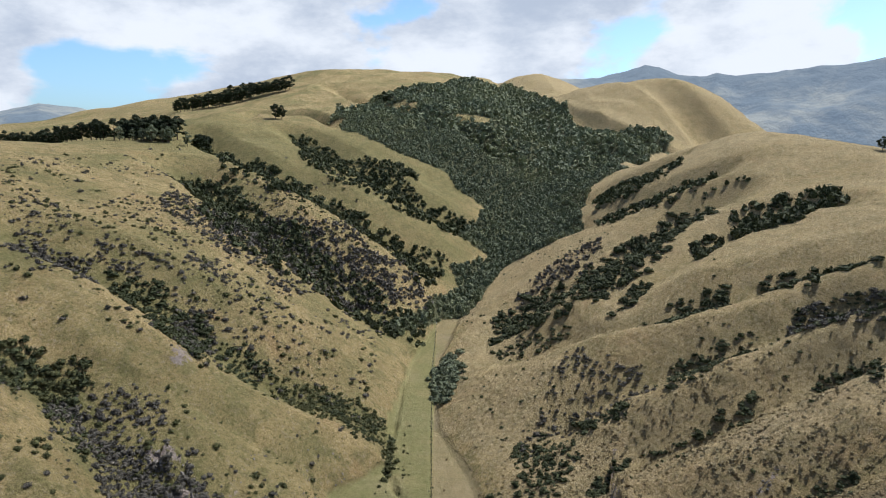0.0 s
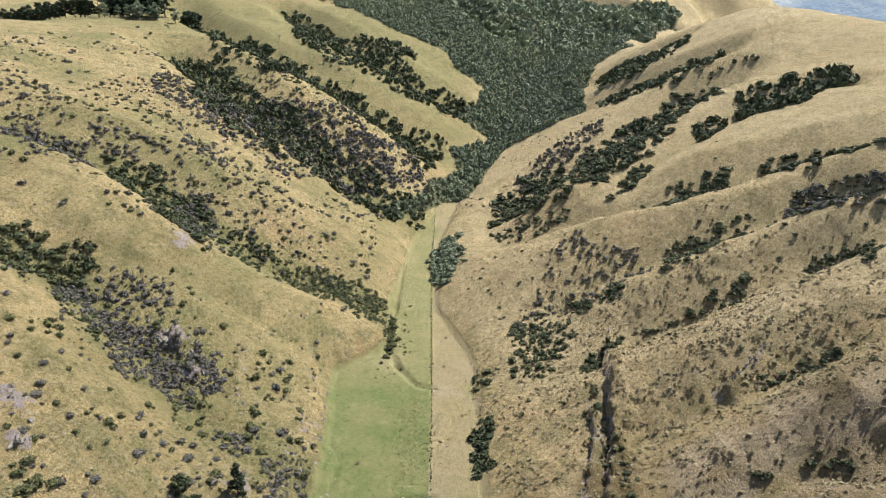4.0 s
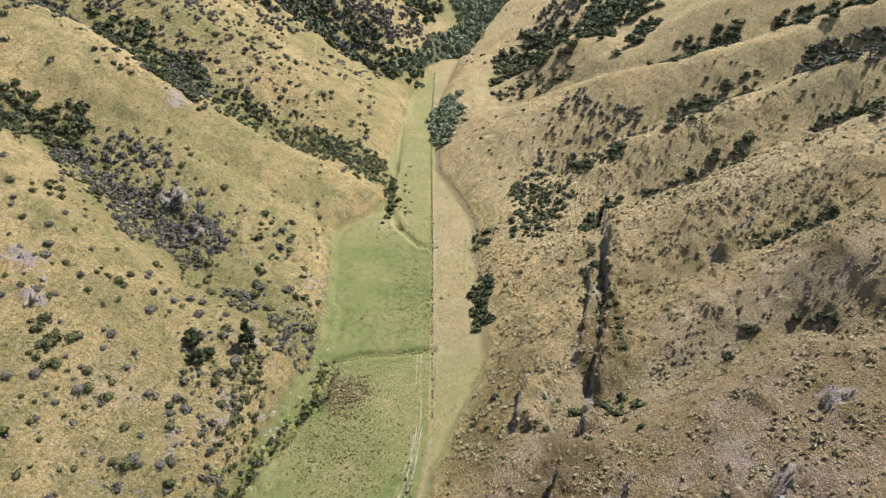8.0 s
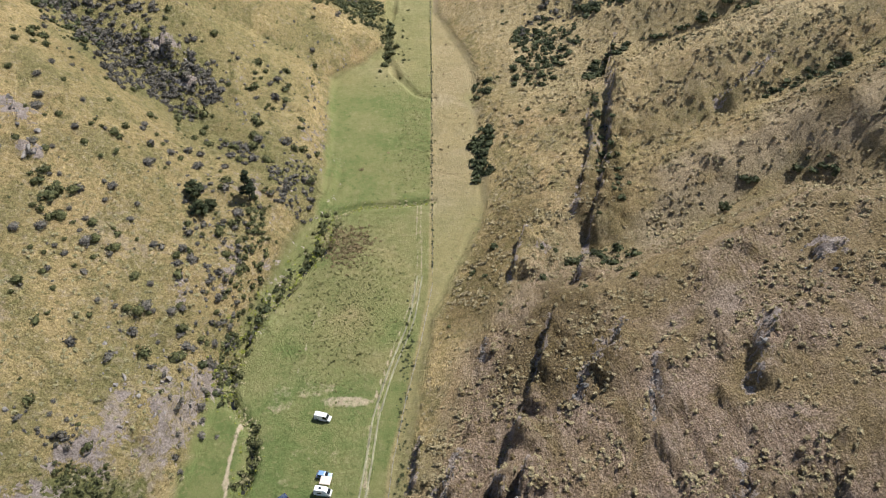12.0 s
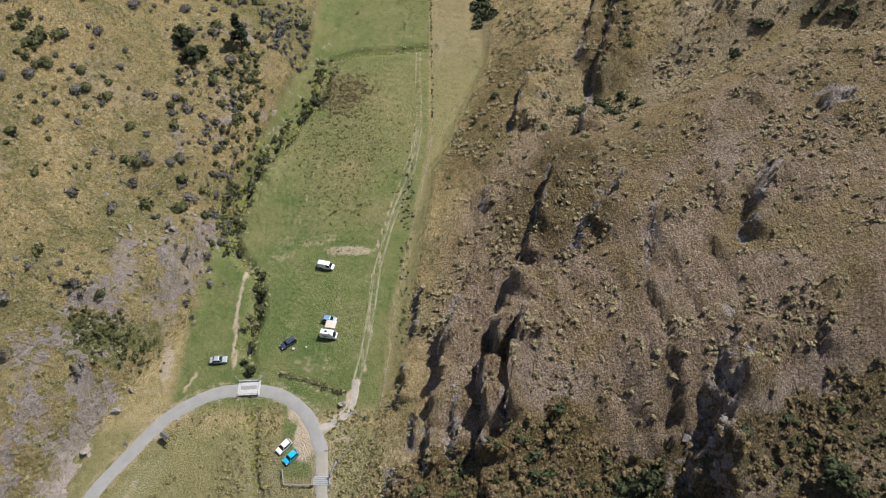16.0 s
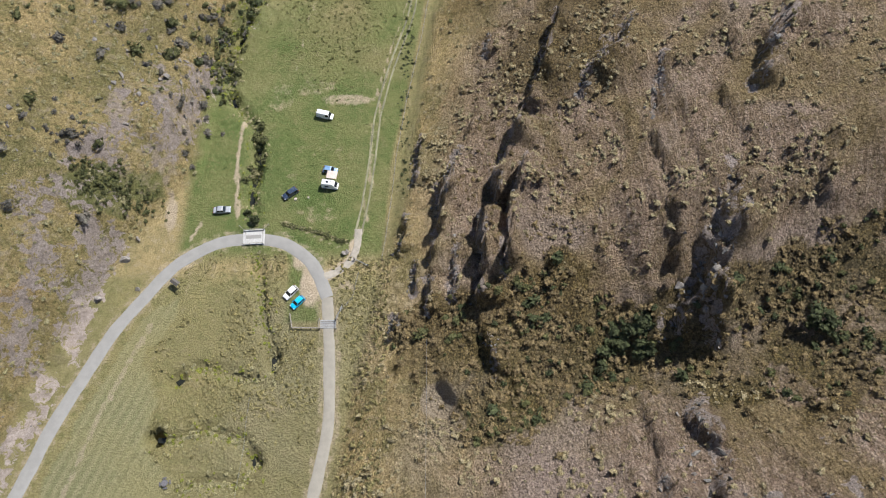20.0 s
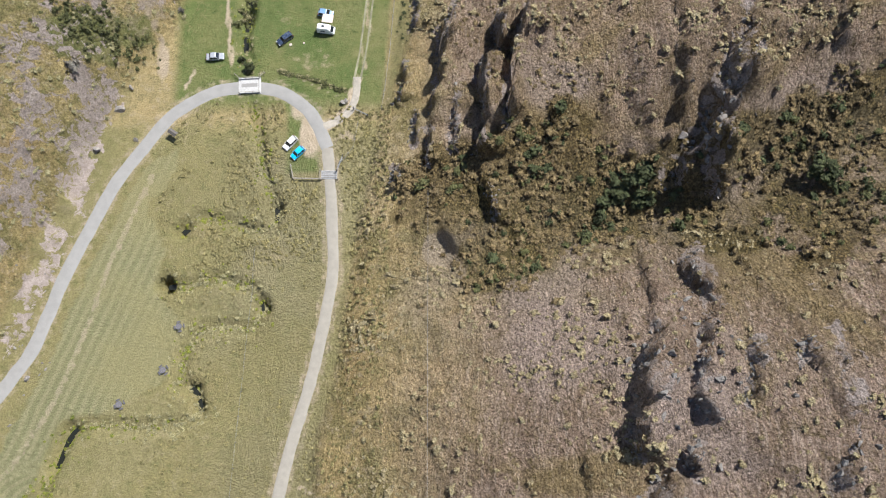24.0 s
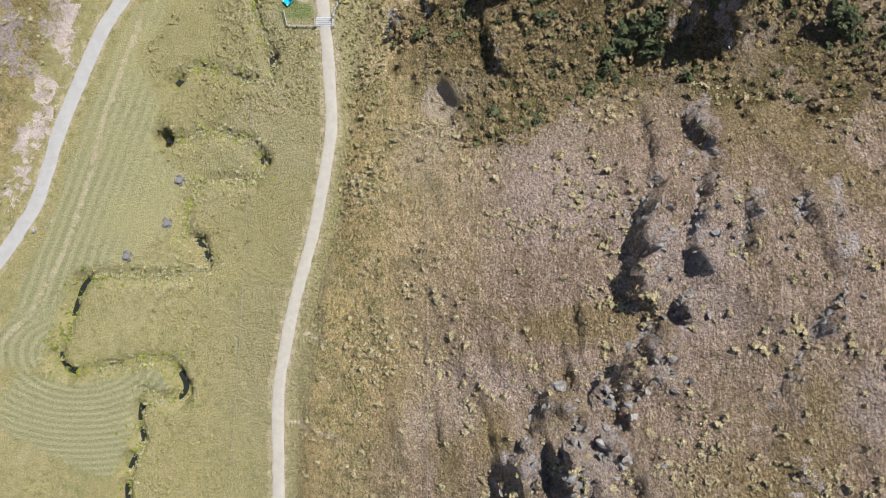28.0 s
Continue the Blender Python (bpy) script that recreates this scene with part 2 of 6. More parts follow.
GRAVEL = plain("road_gravel", (0.262, 0.250, 0.230), 0.95, vary=0.06, scale=0.5, bump=0.5, spread=0.03)
ROAD_DUST = plain("dusty_road_gravel", (0.285, 0.258, 0.212), 0.95, vary=0.07, scale=0.7, bump=0.5, spread=0.03)


# ------------------------------------------------------------------ the lie of the land
def ramp(x, *stops):
    return np.interp(x, stops[0::2], stops[1::2])


def ease(a, b, x):
    k = np.clip((x - a) / (b - a), 0, 1)
    return k * k * (3 - 2 * k)


def lattice(ix, iy, seed):
    h = (ix.astype(np.int64) * 374761393 + iy.astype(np.int64) * 668265263 + seed * 1442695041) & 0xFFFFFFFF
    h = ((h ^ (h >> 13)) * 1274126177) & 0xFFFFFFFF
    return ((h ^ (h >> 16)) & 0xFFFFFF) / float(0xFFFFFF)


def value_noise(x, y, size, seed=0):
    """Smooth noise from -1 to 1 with lumps of that many metres."""
    x, y = np.asarray(x, float) / size, np.asarray(y, float) / size
    ix, iy = np.floor(x), np.floor(y)
    fx, fy = x - ix, y - iy
    fx, fy = fx * fx * (3 - 2 * fx), fy * fy * (3 - 2 * fy)
    a = lattice(ix, iy, seed) * (1 - fx) + lattice(ix + 1, iy, seed) * fx
    b = lattice(ix, iy + 1, seed) * (1 - fx) + lattice(ix + 1, iy + 1, seed) * fx
    return 2 * (a * (1 - fy) + b * fy) - 1


def rough_noise(x, y, size, octaves=4, seed=0):
    out, amp = 0.0, 1.0
    for i in range(octaves):
        out = out + amp * value_noise(x + 17.3 * i, y - 9.1 * i, size / 2 ** i, seed + i)
        amp *= 0.5
    return out / 1.6


def off_line(x, y, line):
    """Distance to a line of points in plan, the share of the way along it, and the signed side."""
    best, along, side, done = np.full(np.shape(x), 1e9), np.zeros(np.shape(x)), np.ones(np.shape(x)), 0.0
    total = sum(math.dist(a, b) for a, b in zip(line, line[1:]))
    for (ax, ay), (bx, by) in zip(line, line[1:]):
        dx, dy = bx - ax, by - ay
        size = math.hypot(dx, dy)
        k = np.clip(((x - ax) * dx + (y - ay) * dy) / (size * size), 0, 1)
        d = np.hypot(x - ax - k * dx, y - ay - k * dy)
        near = d < best
        best = np.where(near, d, best)
        along = np.where(near, (done + k * size) / total, along)
        side = np.where(near, np.sign(dx * (y - ay) - dy * (x - ax)), side)
        done += size
    return best, along, side


def left_foot(y):
    return ramp(y, -120, -104, 0, -97, 40, -86, 70, -72, 90, -60, 130, -57, 165, -48, 200, -40, 280, -46, 310, -24, 360, -26, 450, -18, 545, 2, 700, 45, 900, 100, 1150, 185, 1700, 160, 3000, 160)


def right_foot(y):
    return ramp(y, -120, -40, -40, -33, 0, -26, 40, -20, 80, -12, 140, -4, 190, 14, 290, 14, 350, -4, 450, -2, 545, 14, 700, 62, 900, 120, 1150, 200, 1700, 180, 3000, 180)


def floor_z(y):
    return ramp(y, -200, -4, 0, 0, 150, 1, 300, 7, 450, 16, 550, 24, 680, 42, 820, 72, 1100, 148, 1600, 262, 2200, 352, 2600, 340, 3500, 150)


def left_rise(d, y):
    top = ramp(y, 0, 170, 300, 175, 500, 165, 700, 140, 900, 132, 1300, 110, 1700, 70, 2500, 40)
    return top * (1 - np.exp(-d * 0.775 / top))


def right_rise(d, y):
    top = ramp(y, 0, 150, 300, 168, 500, 175, 650, 180, 750, 160, 850, 105, 1000, 45, 1100, 30, 2500, 20)
    return top * (1 - np.exp(-d * 0.564 / top))


# gullies down the slopes: depth, half width, and the line in plan from the top to the foot
GULLIES = {
    "left_near": (16, 40, ((-169, 255), (-156, 260), (-140, 255), (-125, 244), (-112, 234), (-98, 225), (-82, 214), (-64, 205), (-50, 200), (-40, 200))),
    "left_middle": (18, 46, ((-229, 370), (-197, 368), (-168, 366), (-142, 358), (-118, 344), (-94, 336), (-70, 340), (-48, 340), (-28, 331))),
    "left_wide": (22, 55, ((-236, 631), (-199, 604), (-162, 570), (-128, 548), (-97, 530), (-66, 504), (-37, 480), (-16, 470))),
    "left_far": (18, 42, ((-291, 835), (-228, 744), (-173, 692), (-122, 666), (-76, 647), (-34, 631), (4, 617))),
    "left_farthest": (16, 40, ((-195, 886), (-146, 833), (-96, 784), (-48, 753), (-4, 741), (40, 734))),
    "right_farthest": (12, 26, ((252, 753), (227, 764), (203, 776), (178, 786), (151, 783))),
    "right_far": (13, 28, ((254, 635), (219, 644), (190, 657), (163, 669), (138, 670))),
    "right_wide": (20, 46, ((234, 579), (202, 583), (175, 566), (146, 538), (114, 518), (82, 509), (52, 492), (26, 459))),
    "right_branch": (12, 32, ((279, 486), (254, 504), (223, 502), (187, 482), (152, 456), (121, 434))),
    "right_long": (15, 34, ((239, 380), (214, 377), (188, 378), (158, 380), (126, 388), (93, 399), (60, 409), (27, 415))),
    "right_scrub": (18, 36, ((212, 328), (182, 331), (154, 330), (129, 330), (107, 332), (84, 330), (61, 322), (39, 309))),
    "right_mid": (17, 34, ((182, 280), (160, 280), (138, 278), (122, 275), (107, 274), (85, 273), (61, 267), (40, 262), (22, 265))),
    "right_fold": (12, 28, ((134, 210), (119, 210), (106, 208), (93, 207), (78, 206), (59, 201))),
    "right_hollow": (14, 28, ((113, 150), (107, 159), (99, 164), (87, 163), (71, 159), (57, 156), (44, 158))),
    "right_near": (17, 32, ((150, 66), (110, 56), (77, 46), (52, 37), (30, 36), (0, 29))),
}
# rocky scarps on the dry slope that face the valley: height, reach uphill, line in plan
SCARPS = (
    (5.0, 12, ((43.9, 115.6), (37.2, 106.1), (32.4, 102.9))),
    (6.0, 18, ((57, 72), (53, 59), (49, 50), (44, 42))),
    (4.0, 16, ((112, 222), (104, 216), (94, 212))),
)
# sharp broken ledges low on the dry slope: height, reach uphill, line in plan
LEDGES = [
    (5.5, 14, ((74, 285), (66, 255), (62, 232), (57, 204), (50, 179), (46, 167), (43, 157))), (4.5, 10, ((43, 154), (39, 146), (36.9, 138.0))), (4.5, 12, ((28, 172), (23, 162), (20, 145))), (3.0, 9, ((54, 225), (52, 208), (41, 172))), (2.0, 6, ((11.9, 125.0), (10.1, 117.9))),
    (1.5, 6, ((62.3, -3.7), (58.2, -11.6), (54.0, -19.6), (50.4, -27.9))), (1.8, 5, ((47.9, 29.4), (45.1, 26), (46.7, 19))),
    (4.4, 8, ((38.3, 15.4), (35.6, 10.2), (33.7, 5.3), (32.4, -1.6), (31.6, -8.9))), (3.0, 6, ((47.4, 18.2), (44.2, 11.9), (42.4, 6.4), (41.2, 1.7), (42.0, -3.3))), (3.2, 7, ((41.2, -5.7), (38.5, -8.1), (39.8, -11.4))),
    (4.2, 7, ((35.9, -10.1), (32.8, -15.9), (28.5, -19.6), (25.1, -23.5), (24.1, -27.1))), (4.8, 9, ((22.9, -23.2), (16.1, -27.3), (13.7, -32.8), (15.9, -37.6))), (5.0, 9, ((24.7, -28.8), (20.0, -31.2), (18.8, -35.8), (20.6, -41.3), (20, -50))),
    (4.0, 8, ((13.6, -33.2), (9.4, -38.3), (8.5, -43.8), (9, -52))), (3.2, 7, ((30.2, -28.7), (26.6, -30.6), (22.8, -35.8), (22.5, -40.8))), (2.0, 6, ((51.4, 10.0), (48.9, 4.9), (48.1, 0.3))), (1.4, 5, ((58.0, 10.3), (56.0, 6.7))),
    (2.6, 8, ((70.6, 106.6), (65.7, 97.7), (63.8, 92.4), (61.5, 88.4))), (1.6, 6, ((47.4, 101.9), (46.1, 94.1), (44.3, 87.0))),
    (5.4, 12, ((28.3, 125.5), (23.1, 109), (20.1, 101.4), (17.7, 96))), (7.6, 12, ((18.2, 96.5), (14.2, 87.1), (11.0, 80.5), (11.8, 72))), (6.4, 10, ((18.4, 83), (15.6, 75.5), (13.5, 65.5), (12.3, 55.5))),
    (6.0, 9, ((8.6, 72), (7.7, 68.2), (8.6, 61.4), (8, 56.6), (7.3, 49.5))), (5.4, 9, ((-1.4, 84.5), (-0.6, 74), (-2, 67.3), (-4.2, 59))), (2.8, 7, ((-5.4, 99.5), (-7.4, 85))), (2.8, 6, ((-8.5, 77), (-10.2, 67))), (3.0, 6, ((-3.2, 58.5), (-3.5, 49.6))),
    (3.2, 6, ((-10.6, 51), (-11.8, 45.6))), (2.6, 6, ((9, 45), (10.6, 36))), (2.2, 6, ((3.6, 92), (1.2, 84), (0.4, 78))), (2.6, 6, ((3.2, 66), (2.2, 58), (1.6, 52))), (2.2, 5, ((-6.2, 64), (-7, 56))), (2.4, 6, ((33.6, 103.5), (31, 97))), (1.8, 7, ((72, 106), (66, 95), (62, 87))), (5.0, 10, ((57, 63), (52.6, 53), (50.4, 45), (53, 39))),
]
FIRM_LEDGES = len(LEDGES)
ledge_rng = np.random.default_rng(23)
for i in range(34):
    lx, ly = ledge_rng.uniform(6, 100), ledge_rng.uniform(-52, 132)
    run, lean = ledge_rng.uniform(3, 9), ledge_rng.uniform(-0.1, 0.45)
    LEDGES.append((float(ledge_rng.uniform(0.8, 2.2)), 5, ((lx + lean * run, ly + run), (lx + 0.3, ly), (lx - lean * run, ly - run))))
# pale ribs of rock on the bluff and the cut bank above the road: height, reach uphill, line in plan
RIBS = (
    (2.0, 7, ((-81.3, 41.9), (-83.2, 46.9), (-81.8, 52.9), (-79.4, 61.4), (-77.5, 69.1))), (2.2, 7, ((-90.9, 40.1), (-90.2, 48.9), (-88.2, 55.6))), (1.8, 6, ((-87.2, 31.4), (-85.6, 37.3))), (1.6, 6, ((-93, 14), (-90, 22), (-88, 30))),
    (2.4, 7, ((-82.7, 84.5), (-78.4, 87.6), (-75.3, 93.2), (-76.2, 103.3))), (2.8, 8, ((-68.0, 90.9), (-65.1, 97.6), (-62.9, 107.5), (-62.5, 112.2), (-60.8, 121.8))), (1.3, 7, ((-55.9, 137.5), (-53, 148), (-50, 161), (-47, 174))),
    (1.5, 8, ((-42, 187), (-38, 202), (-38, 219), (-45, 231))), (1.8, 7, ((-53, 252), (-55, 275), (-61, 285))), (1.6, 6, ((-72, 228), (-77, 247), (-77, 260))), (2.0, 6, ((-118, 163), (-116, 176), (-112, 190))),
)
BANKS = (
    (1.3, 3, ((-25.5, 6.6), (-26.3, -1.9), (-27.0, -9.2), (-28.2, -14.1))), (1.5, 3, ((-29.5, -16.6), (-30.9, -22.7), (-32.7, -26.6), (-31.7, -30.3), (-32.9, -34.3))), (1.4, 3, ((-34.2, -39.9), (-33.4, -45.9), (-31.5, -52.0))),
)
SCREE = ((-92.6, 76.3), (-86.8, 78.7), (-85.0, 70.2), (-84.7, 61.1), (-86.9, 57.0), (-89.8, 59.6))
WEEDY = ((-85.0, 79.3), (-80.0, 84.0), (-68.3, 86.5), (-67.4, 81.1), (-75.8, 74.9), (-84.0, 74.1))
# the damp scrubby hollow across the dry slope
HOLLOW = ((-11.4, 50.6), (5.5, 54.4), (13.5, 55.2), (24.9, 57.0), (33.8, 54.4), (45.9, 50.8), (53.7, 51.5), (66.5, 57.0), (95, 64), (120, 60), (120, 34), (71.8, 26.2), (65.4, 24.9), (59.7, 24.7), (60.4, 30.4), (53.5, 31.7), (38.2, 33.8), (30.9, 32.1), (21.8, 28.6), (15.9, 21.5), (4.9, 22.0), (1.5, 29.4), (-3.1, 34.0), (-10.2, 38.1))
# jagged crags: place, reach both ways, height
CRAGS = (
    (25, -31, 10, 10, 3.2), (34, -19, 6, 5, 2.6), (14, -38, 6, 10, 2.4), (36, 3, 2.2, 10, 1.0), (43, 4, 2.2, 12, 1.0), (51, 53, 3.5, 10, 2.4),
    (88, 122, 6, 6, 2.2), (67, 96, 4, 9, 1.8), (38, 108, 4, 7, 1.8), (30, 160, 5, 7, 1.4), (55, 205, 4, 22, 1.2), (62, 8, 3, 14, 1.7), (72, -14, 4, 16, 1.8), (56, -36, 4, 13, 1.7), (48, 24, 3, 8, 1.6), (82, 10, 3, 16, 1.5),
    (-104, 246, 11, 6, 4.2), (-92, 233, 7, 5, 3.0), (-121, 175, 8, 7, 2.6), (-113, 164, 5, 5, 2.2), (-117, 300, 7, 9, 2.4), (-52, 150, 5, 26, 1.6), (-46, 230, 4, 26, 1.6),
)
# rounded tops: place, rise, reach
KNOLLS = ((300, 710, 33, 130), (485, 1520, 88, 180), (610, 1500, 45, 190), (290, 2120, 42, 210), (-150, 1880, 14, 260))
# the stream that winds down the flat
CREEK = ((-24, 425), (-24, 360), (-26, 331), (-25, 303), (-20, 287), (-10, 269), (-3, 267))
CREEK_SIDE = ((-3, 197), (-16, 195), (-28, 194), (-36, 190), (-38, 172), (-43, 165), (-48, 152), (-55, 136), (-58, 124), (-55, 112), (-48, 103), (-46.4, 94), (-47.5, 84), (-45.4, 75), (-43.7, 70), (-42.7, 60), (-40.2, 49), (-37.4, 43), (-38.3, 37.5), (-43.4, 38.2), (-48.6, 40), (-55.5, 41), (-58.7, 37.6))
CREEK_LOOPS = ((-61, 25.6), (-56, 25), (-50, 27), (-43, 25), (-39.3, 20.6), (-42, 15.7), (-48.3, 16.3), (-53, 15), (-55.8, 11), (-56.8, 4.4), (-53, 3.2), (-51.6, -1.5), (-55.3, -4), (-63.5, -4.5), (-75.4, -4.3), (-79, -5), (-81.4, -13), (-84.5, -22.6), (-82, -25.7), (-71.7, -24))
CREEK_TAIL = ((-71.7, -24), (-64.4, -22), (-59.5, -22.7), (-56, -28.8), (-58.3, -31.8), (-65.6, -29), (-67, -35), (-66, -41), (-68.7, -44.6), (-70, -52), (-66, -75))
# where the stream is deep and its banks are undercut: place and reach
POOLS = ((-38, 172, 4), (-43, 165, 5), (-48, 152, 5), (-55, 136, 6), (-58, 124, 5), (-61.5, 25.6, 2.6), (-53.5, 3.4, 2.4), (-51.8, 0, 2.2), (-79.5, -6.5, 3.4), (-81, -11, 3), (-84.3, -22.5, 3), (-82, -25.7, 2.2), (-57, -27, 3.4), (-56.5, -31, 3), (-66.8, -34, 3), (-66.3, -39, 2.5), (-68.8, -45, 2.6), (-70, -52, 3.4), (-37.6, 42, 2.6), (-58.5, 38, 2.2), (-46.6, 96, 3), (-46.8, 90, 4), (-47.4, 84, 3), (-55, 113, 2.5), (-20, 287, 4), (-24.5, 305, 5), (-24.5, 350, 5), (-39.5, 21, 2.2))
DITCH = ((-20.8, 42), (-20.6, 28), (-23.8, 6), (-29.2, -13), (-32.4, -28), (-32.4, -52))
ROAD = ((-120, -34), (-104, -12), (-95, 1), (-88, 11), (-83, 28), (-74, 49), (-63, 65), (-54, 71), (-45, 72.3), (-37, 71), (-30, 65.5), (-26.5, 57), (-25.2, 44), (-24.2, 28), (-27.5, 8), (-33, -12), (-36, -28), (-36, -52), (-32, -90))


def land(x, y):
    """Height of the ground."""
    x, y = np.broadcast_arrays(np.asarray(x, float), np.asarray(y, float))
    dl, dr = np.maximum(left_foot(y) - x, 0), np.maximum(x - right_foot(y), 0)
    d = dl + dr
    z = floor_z(y) + left_rise(dl, y) + right_rise(dr, y)
    # the hills level off into rounded crests: a cap on either side of the valley
    cap = ramp(y, 0, 190, 450, 182, 600, 176, 700, 170, 800, 177, 900, 199, 970, 212, 1050, 208, 1300, 246, 1500, 282, 1850, 372, 2300, 372, 3500, 150) - ramp(y, 600, 0.03, 750, 0.10, 900, 0.15, 1300, 0.17) * np.maximum(-x - 290, 0)
    cap = np.where(x < left_foot(y) + 40, np.maximum(cap, -40), 900)
    z = -9 * np.logaddexp(-z / 9, -cap / 9)
    cap = ramp(y, 0, 165, 450, 172, 600, 171, 700, 174, 800, 172, 900, 150) + np.maximum(floor_z(y) - 135, 0) - ramp(y, 500, 0.14, 650, 0.22, 900, 0.28) * np.maximum(x - right_foot(y) - ramp(y, 500, 300, 700, 230, 950, 110), 0)
    cap = np.where(x > right_foot(y) - 40, np.maximum(cap, 20), 900)
    z = -9 * np.logaddexp(-z / 9, -cap / 9)
    for kx, ky, rise, reach in KNOLLS:
        z = z + rise * np.exp(-((x - kx) ** 2 + (y - ky) ** 2) / (reach * reach))
    slope = ease(4, 60, d)
    for depth, wide, line in GULLIES.values():
        near, along, _ = off_line(x, y, line)
        v = np.clip(1 - near / (wide * (0.75 + 0.35 * along)), 0, 1)
        z = z - depth * slope * (v * v * (3 - 2 * v) * 0.3 + v * 0.7) * ease(-0.05, 0.25, along + 0.15)
    z = z + ease(620, 820, y) * ease(10, 80, d) * (10 * rough_noise(x + 0.5 * y, y - 0.4 * x, 140, 3, 5) - 30 * ease(900, 1050, y) * ease(1650, 1400, y) * np.maximum(0, 1 - np.abs(value_noise(x + 0.35 * y, y * 0.25, 120, 9)) * 3))
    wild = ease(0, 30, d)
    z = z + wild * (2.2 * rough_noise(x, y, 60, 3, 3) + 0.9 * rough_noise(x, y, 17, 3, 7))
    close = ease(700, 300, np.abs(y)) * wild
    z = z + close * (0.5 * rough_noise(x, y, 5.0, 3, 11) + 0.22 * np.abs(value_noise(x, y, 1.9, 13)))
    dry = ease(4, 30, dr) * ramp(y, 120, 1.0, 220, 0.6, 380, 0.45, 480, 0.0)
    z = z + dry * (0.8 * rough_noise(x + 0.25 * y, y * 0.3, 3.4, 3, 21) + 1.3 * np.maximum(rough_noise(x + 0.25 * y, y * 0.35, 9.0, 4, 25), 0) + 0.75 * np.maximum(rough_noise(x, y, 3.0, 2, 27), 0))
    saw = (x + 0.22 * y + 3.2 * rough_noise(x, y * 0.4, 14, 3, 28)) / 8.5
    saw = saw - np.floor(saw)
    broken = ease(-0.1, 0.35, rough_noise(x, y, 26, 3, 29)) * 0.6
    z = z + dry * np.clip(broken, 0, 1) * ramp(y, 118, 1.0, 145, 0.55, 260, 0.5, 330, 0.0) * 2.6 * (ease(0, 0.13, saw) - saw)
    step = (x + 0.15 * y + 5.5 * rough_noise(x, y, 11, 3, 37)) / 6.6
    step = step - np.floor(step)
    z = z + ease(2, 8, dr) * ease(44, 26, dr) * ease(20, 36, y) * ease(140, 112, y) * (0.35 + 0.8 * value_noise(x, y, 12, 38)) * (ease(0, 0.14, step) - step)
    for tall, reach, line in SCARPS:
        near, along, side = off_line(x, y, line)
        s = near * np.where(side > 0, 1, -1)
        s = s + 1.5 * value_noise(x, y, 4.5, 31) + 0.6 * value_noise(x, y, 1.9, 32)
        ends = ease(0, 0.12, along) * ease(1, 0.88, along)
        z = z + 0.6 * tall * ends * np.where(s > 0, 1.25 * ease(-0.1, 1.0, s) * ease(reach, 0, s), 0) * ease(reach * 1.2, 2, near)
    for tall, reach, line in LEDGES + list(RIBS + BANKS):
        xs, ys = [p[0] for p in line], [p[1] for p in line]
        box = (x > min(xs) - reach - 6) & (x < max(xs) + reach + 6) & (y > min(ys) - 4) & (y < max(ys) + 4)
        if not box.any():
            continue
        bx, by = x[box], y[box]
        near, along, side = off_line(bx + 0.9 * value_noise(bx, by, 3.1, 43) + 0.5 * value_noise(bx, by, 1.3, 44), by, line)
        s = near * np.where(side > 0, 1, -1)
        ends = ease(0, 0.10, along) * ease(1, 0.90, along)
        rise = np.where(s > 0, ease(-0.05, 0.55, s) * ease(reach, 0.5, s), -0.22 * ease(3.5, 0.3, -s))
        z[box] = z[box] + tall * ends * rise * (0.75 + 0.45 * value_noise(bx, by, 3.6, 45))
    for kx, ky, rx, ry, tall in CRAGS:
        inside = ease(1.15, 0.35, np.hypot((x - kx) / rx, (y - ky) / ry) + 0.25 * value_noise(x, y, 4, 33))
        rib = 1 - np.abs(value_noise(x + 0.3 * y, y * 0.55, 3.1, 35))
        z = z + tall * inside * (0.05 + 1.1 * rib * rib * rib + 0.55 * np.abs(value_noise(x, y, 2.3, 36)) * ease(-0.2, 0.3, value_noise(x, y, 6, 34)))
    bluff = ease(0, 9, dl) * ease(40, 10, dl) * ease(330, 230, y)
    z = z + bluff * (3.5 + 3.2 * rough_noise(x, y, 10.0, 5, 41))
    deep = np.zeros(x.shape)
    for kx, ky, reach in POOLS:
        deep = np.maximum(deep, ease(reach * 1.25, reach * 0.5, np.hypot(x - kx, y - ky)))
    for line in (CREEK, CREEK_SIDE, CREEK_LOOPS, CREEK_TAIL):
        near, _, _ = off_line(x + 0.5 * value_noise(x, y, 5, 51), y + 0.5 * value_noise(x, y, 5, 52), line)
        z = z - (1.15 + 1.7 * deep) * ease(2.1 + 0.3 * deep, 0.8, near)
    z = z - 2.6 * ease(2.5, 1.3, np.hypot(x + 61.3, y - 25.8) + 0.3 * value_noise(x, y, 2, 56))
    z = z - 1.8 * ease(4.2, 2.6, np.hypot(x + 1, y - 31.5) + 0.8 * value_noise(x, y, 3, 55))
    near, _, _ = off_line(x, y, DITCH)
    z = z - 1.0 * ease(1.4, 0.4, near + 0.7 * value_noise(x, y, 3.5, 54))
    road, _, _ = off_line(x, y, ROAD)
    level = floor_z(y) + 0.05
    z = np.where(road < 9, z * ease(2.6, 8, road) + level * (1 - ease(2.6, 8, road)), z)
    ripple = (y + 0.30 * x + 2.4 * rough_noise(x, y, 13, 3, 65)) / 3.6
    ripple = ripple - np.floor(ripple)
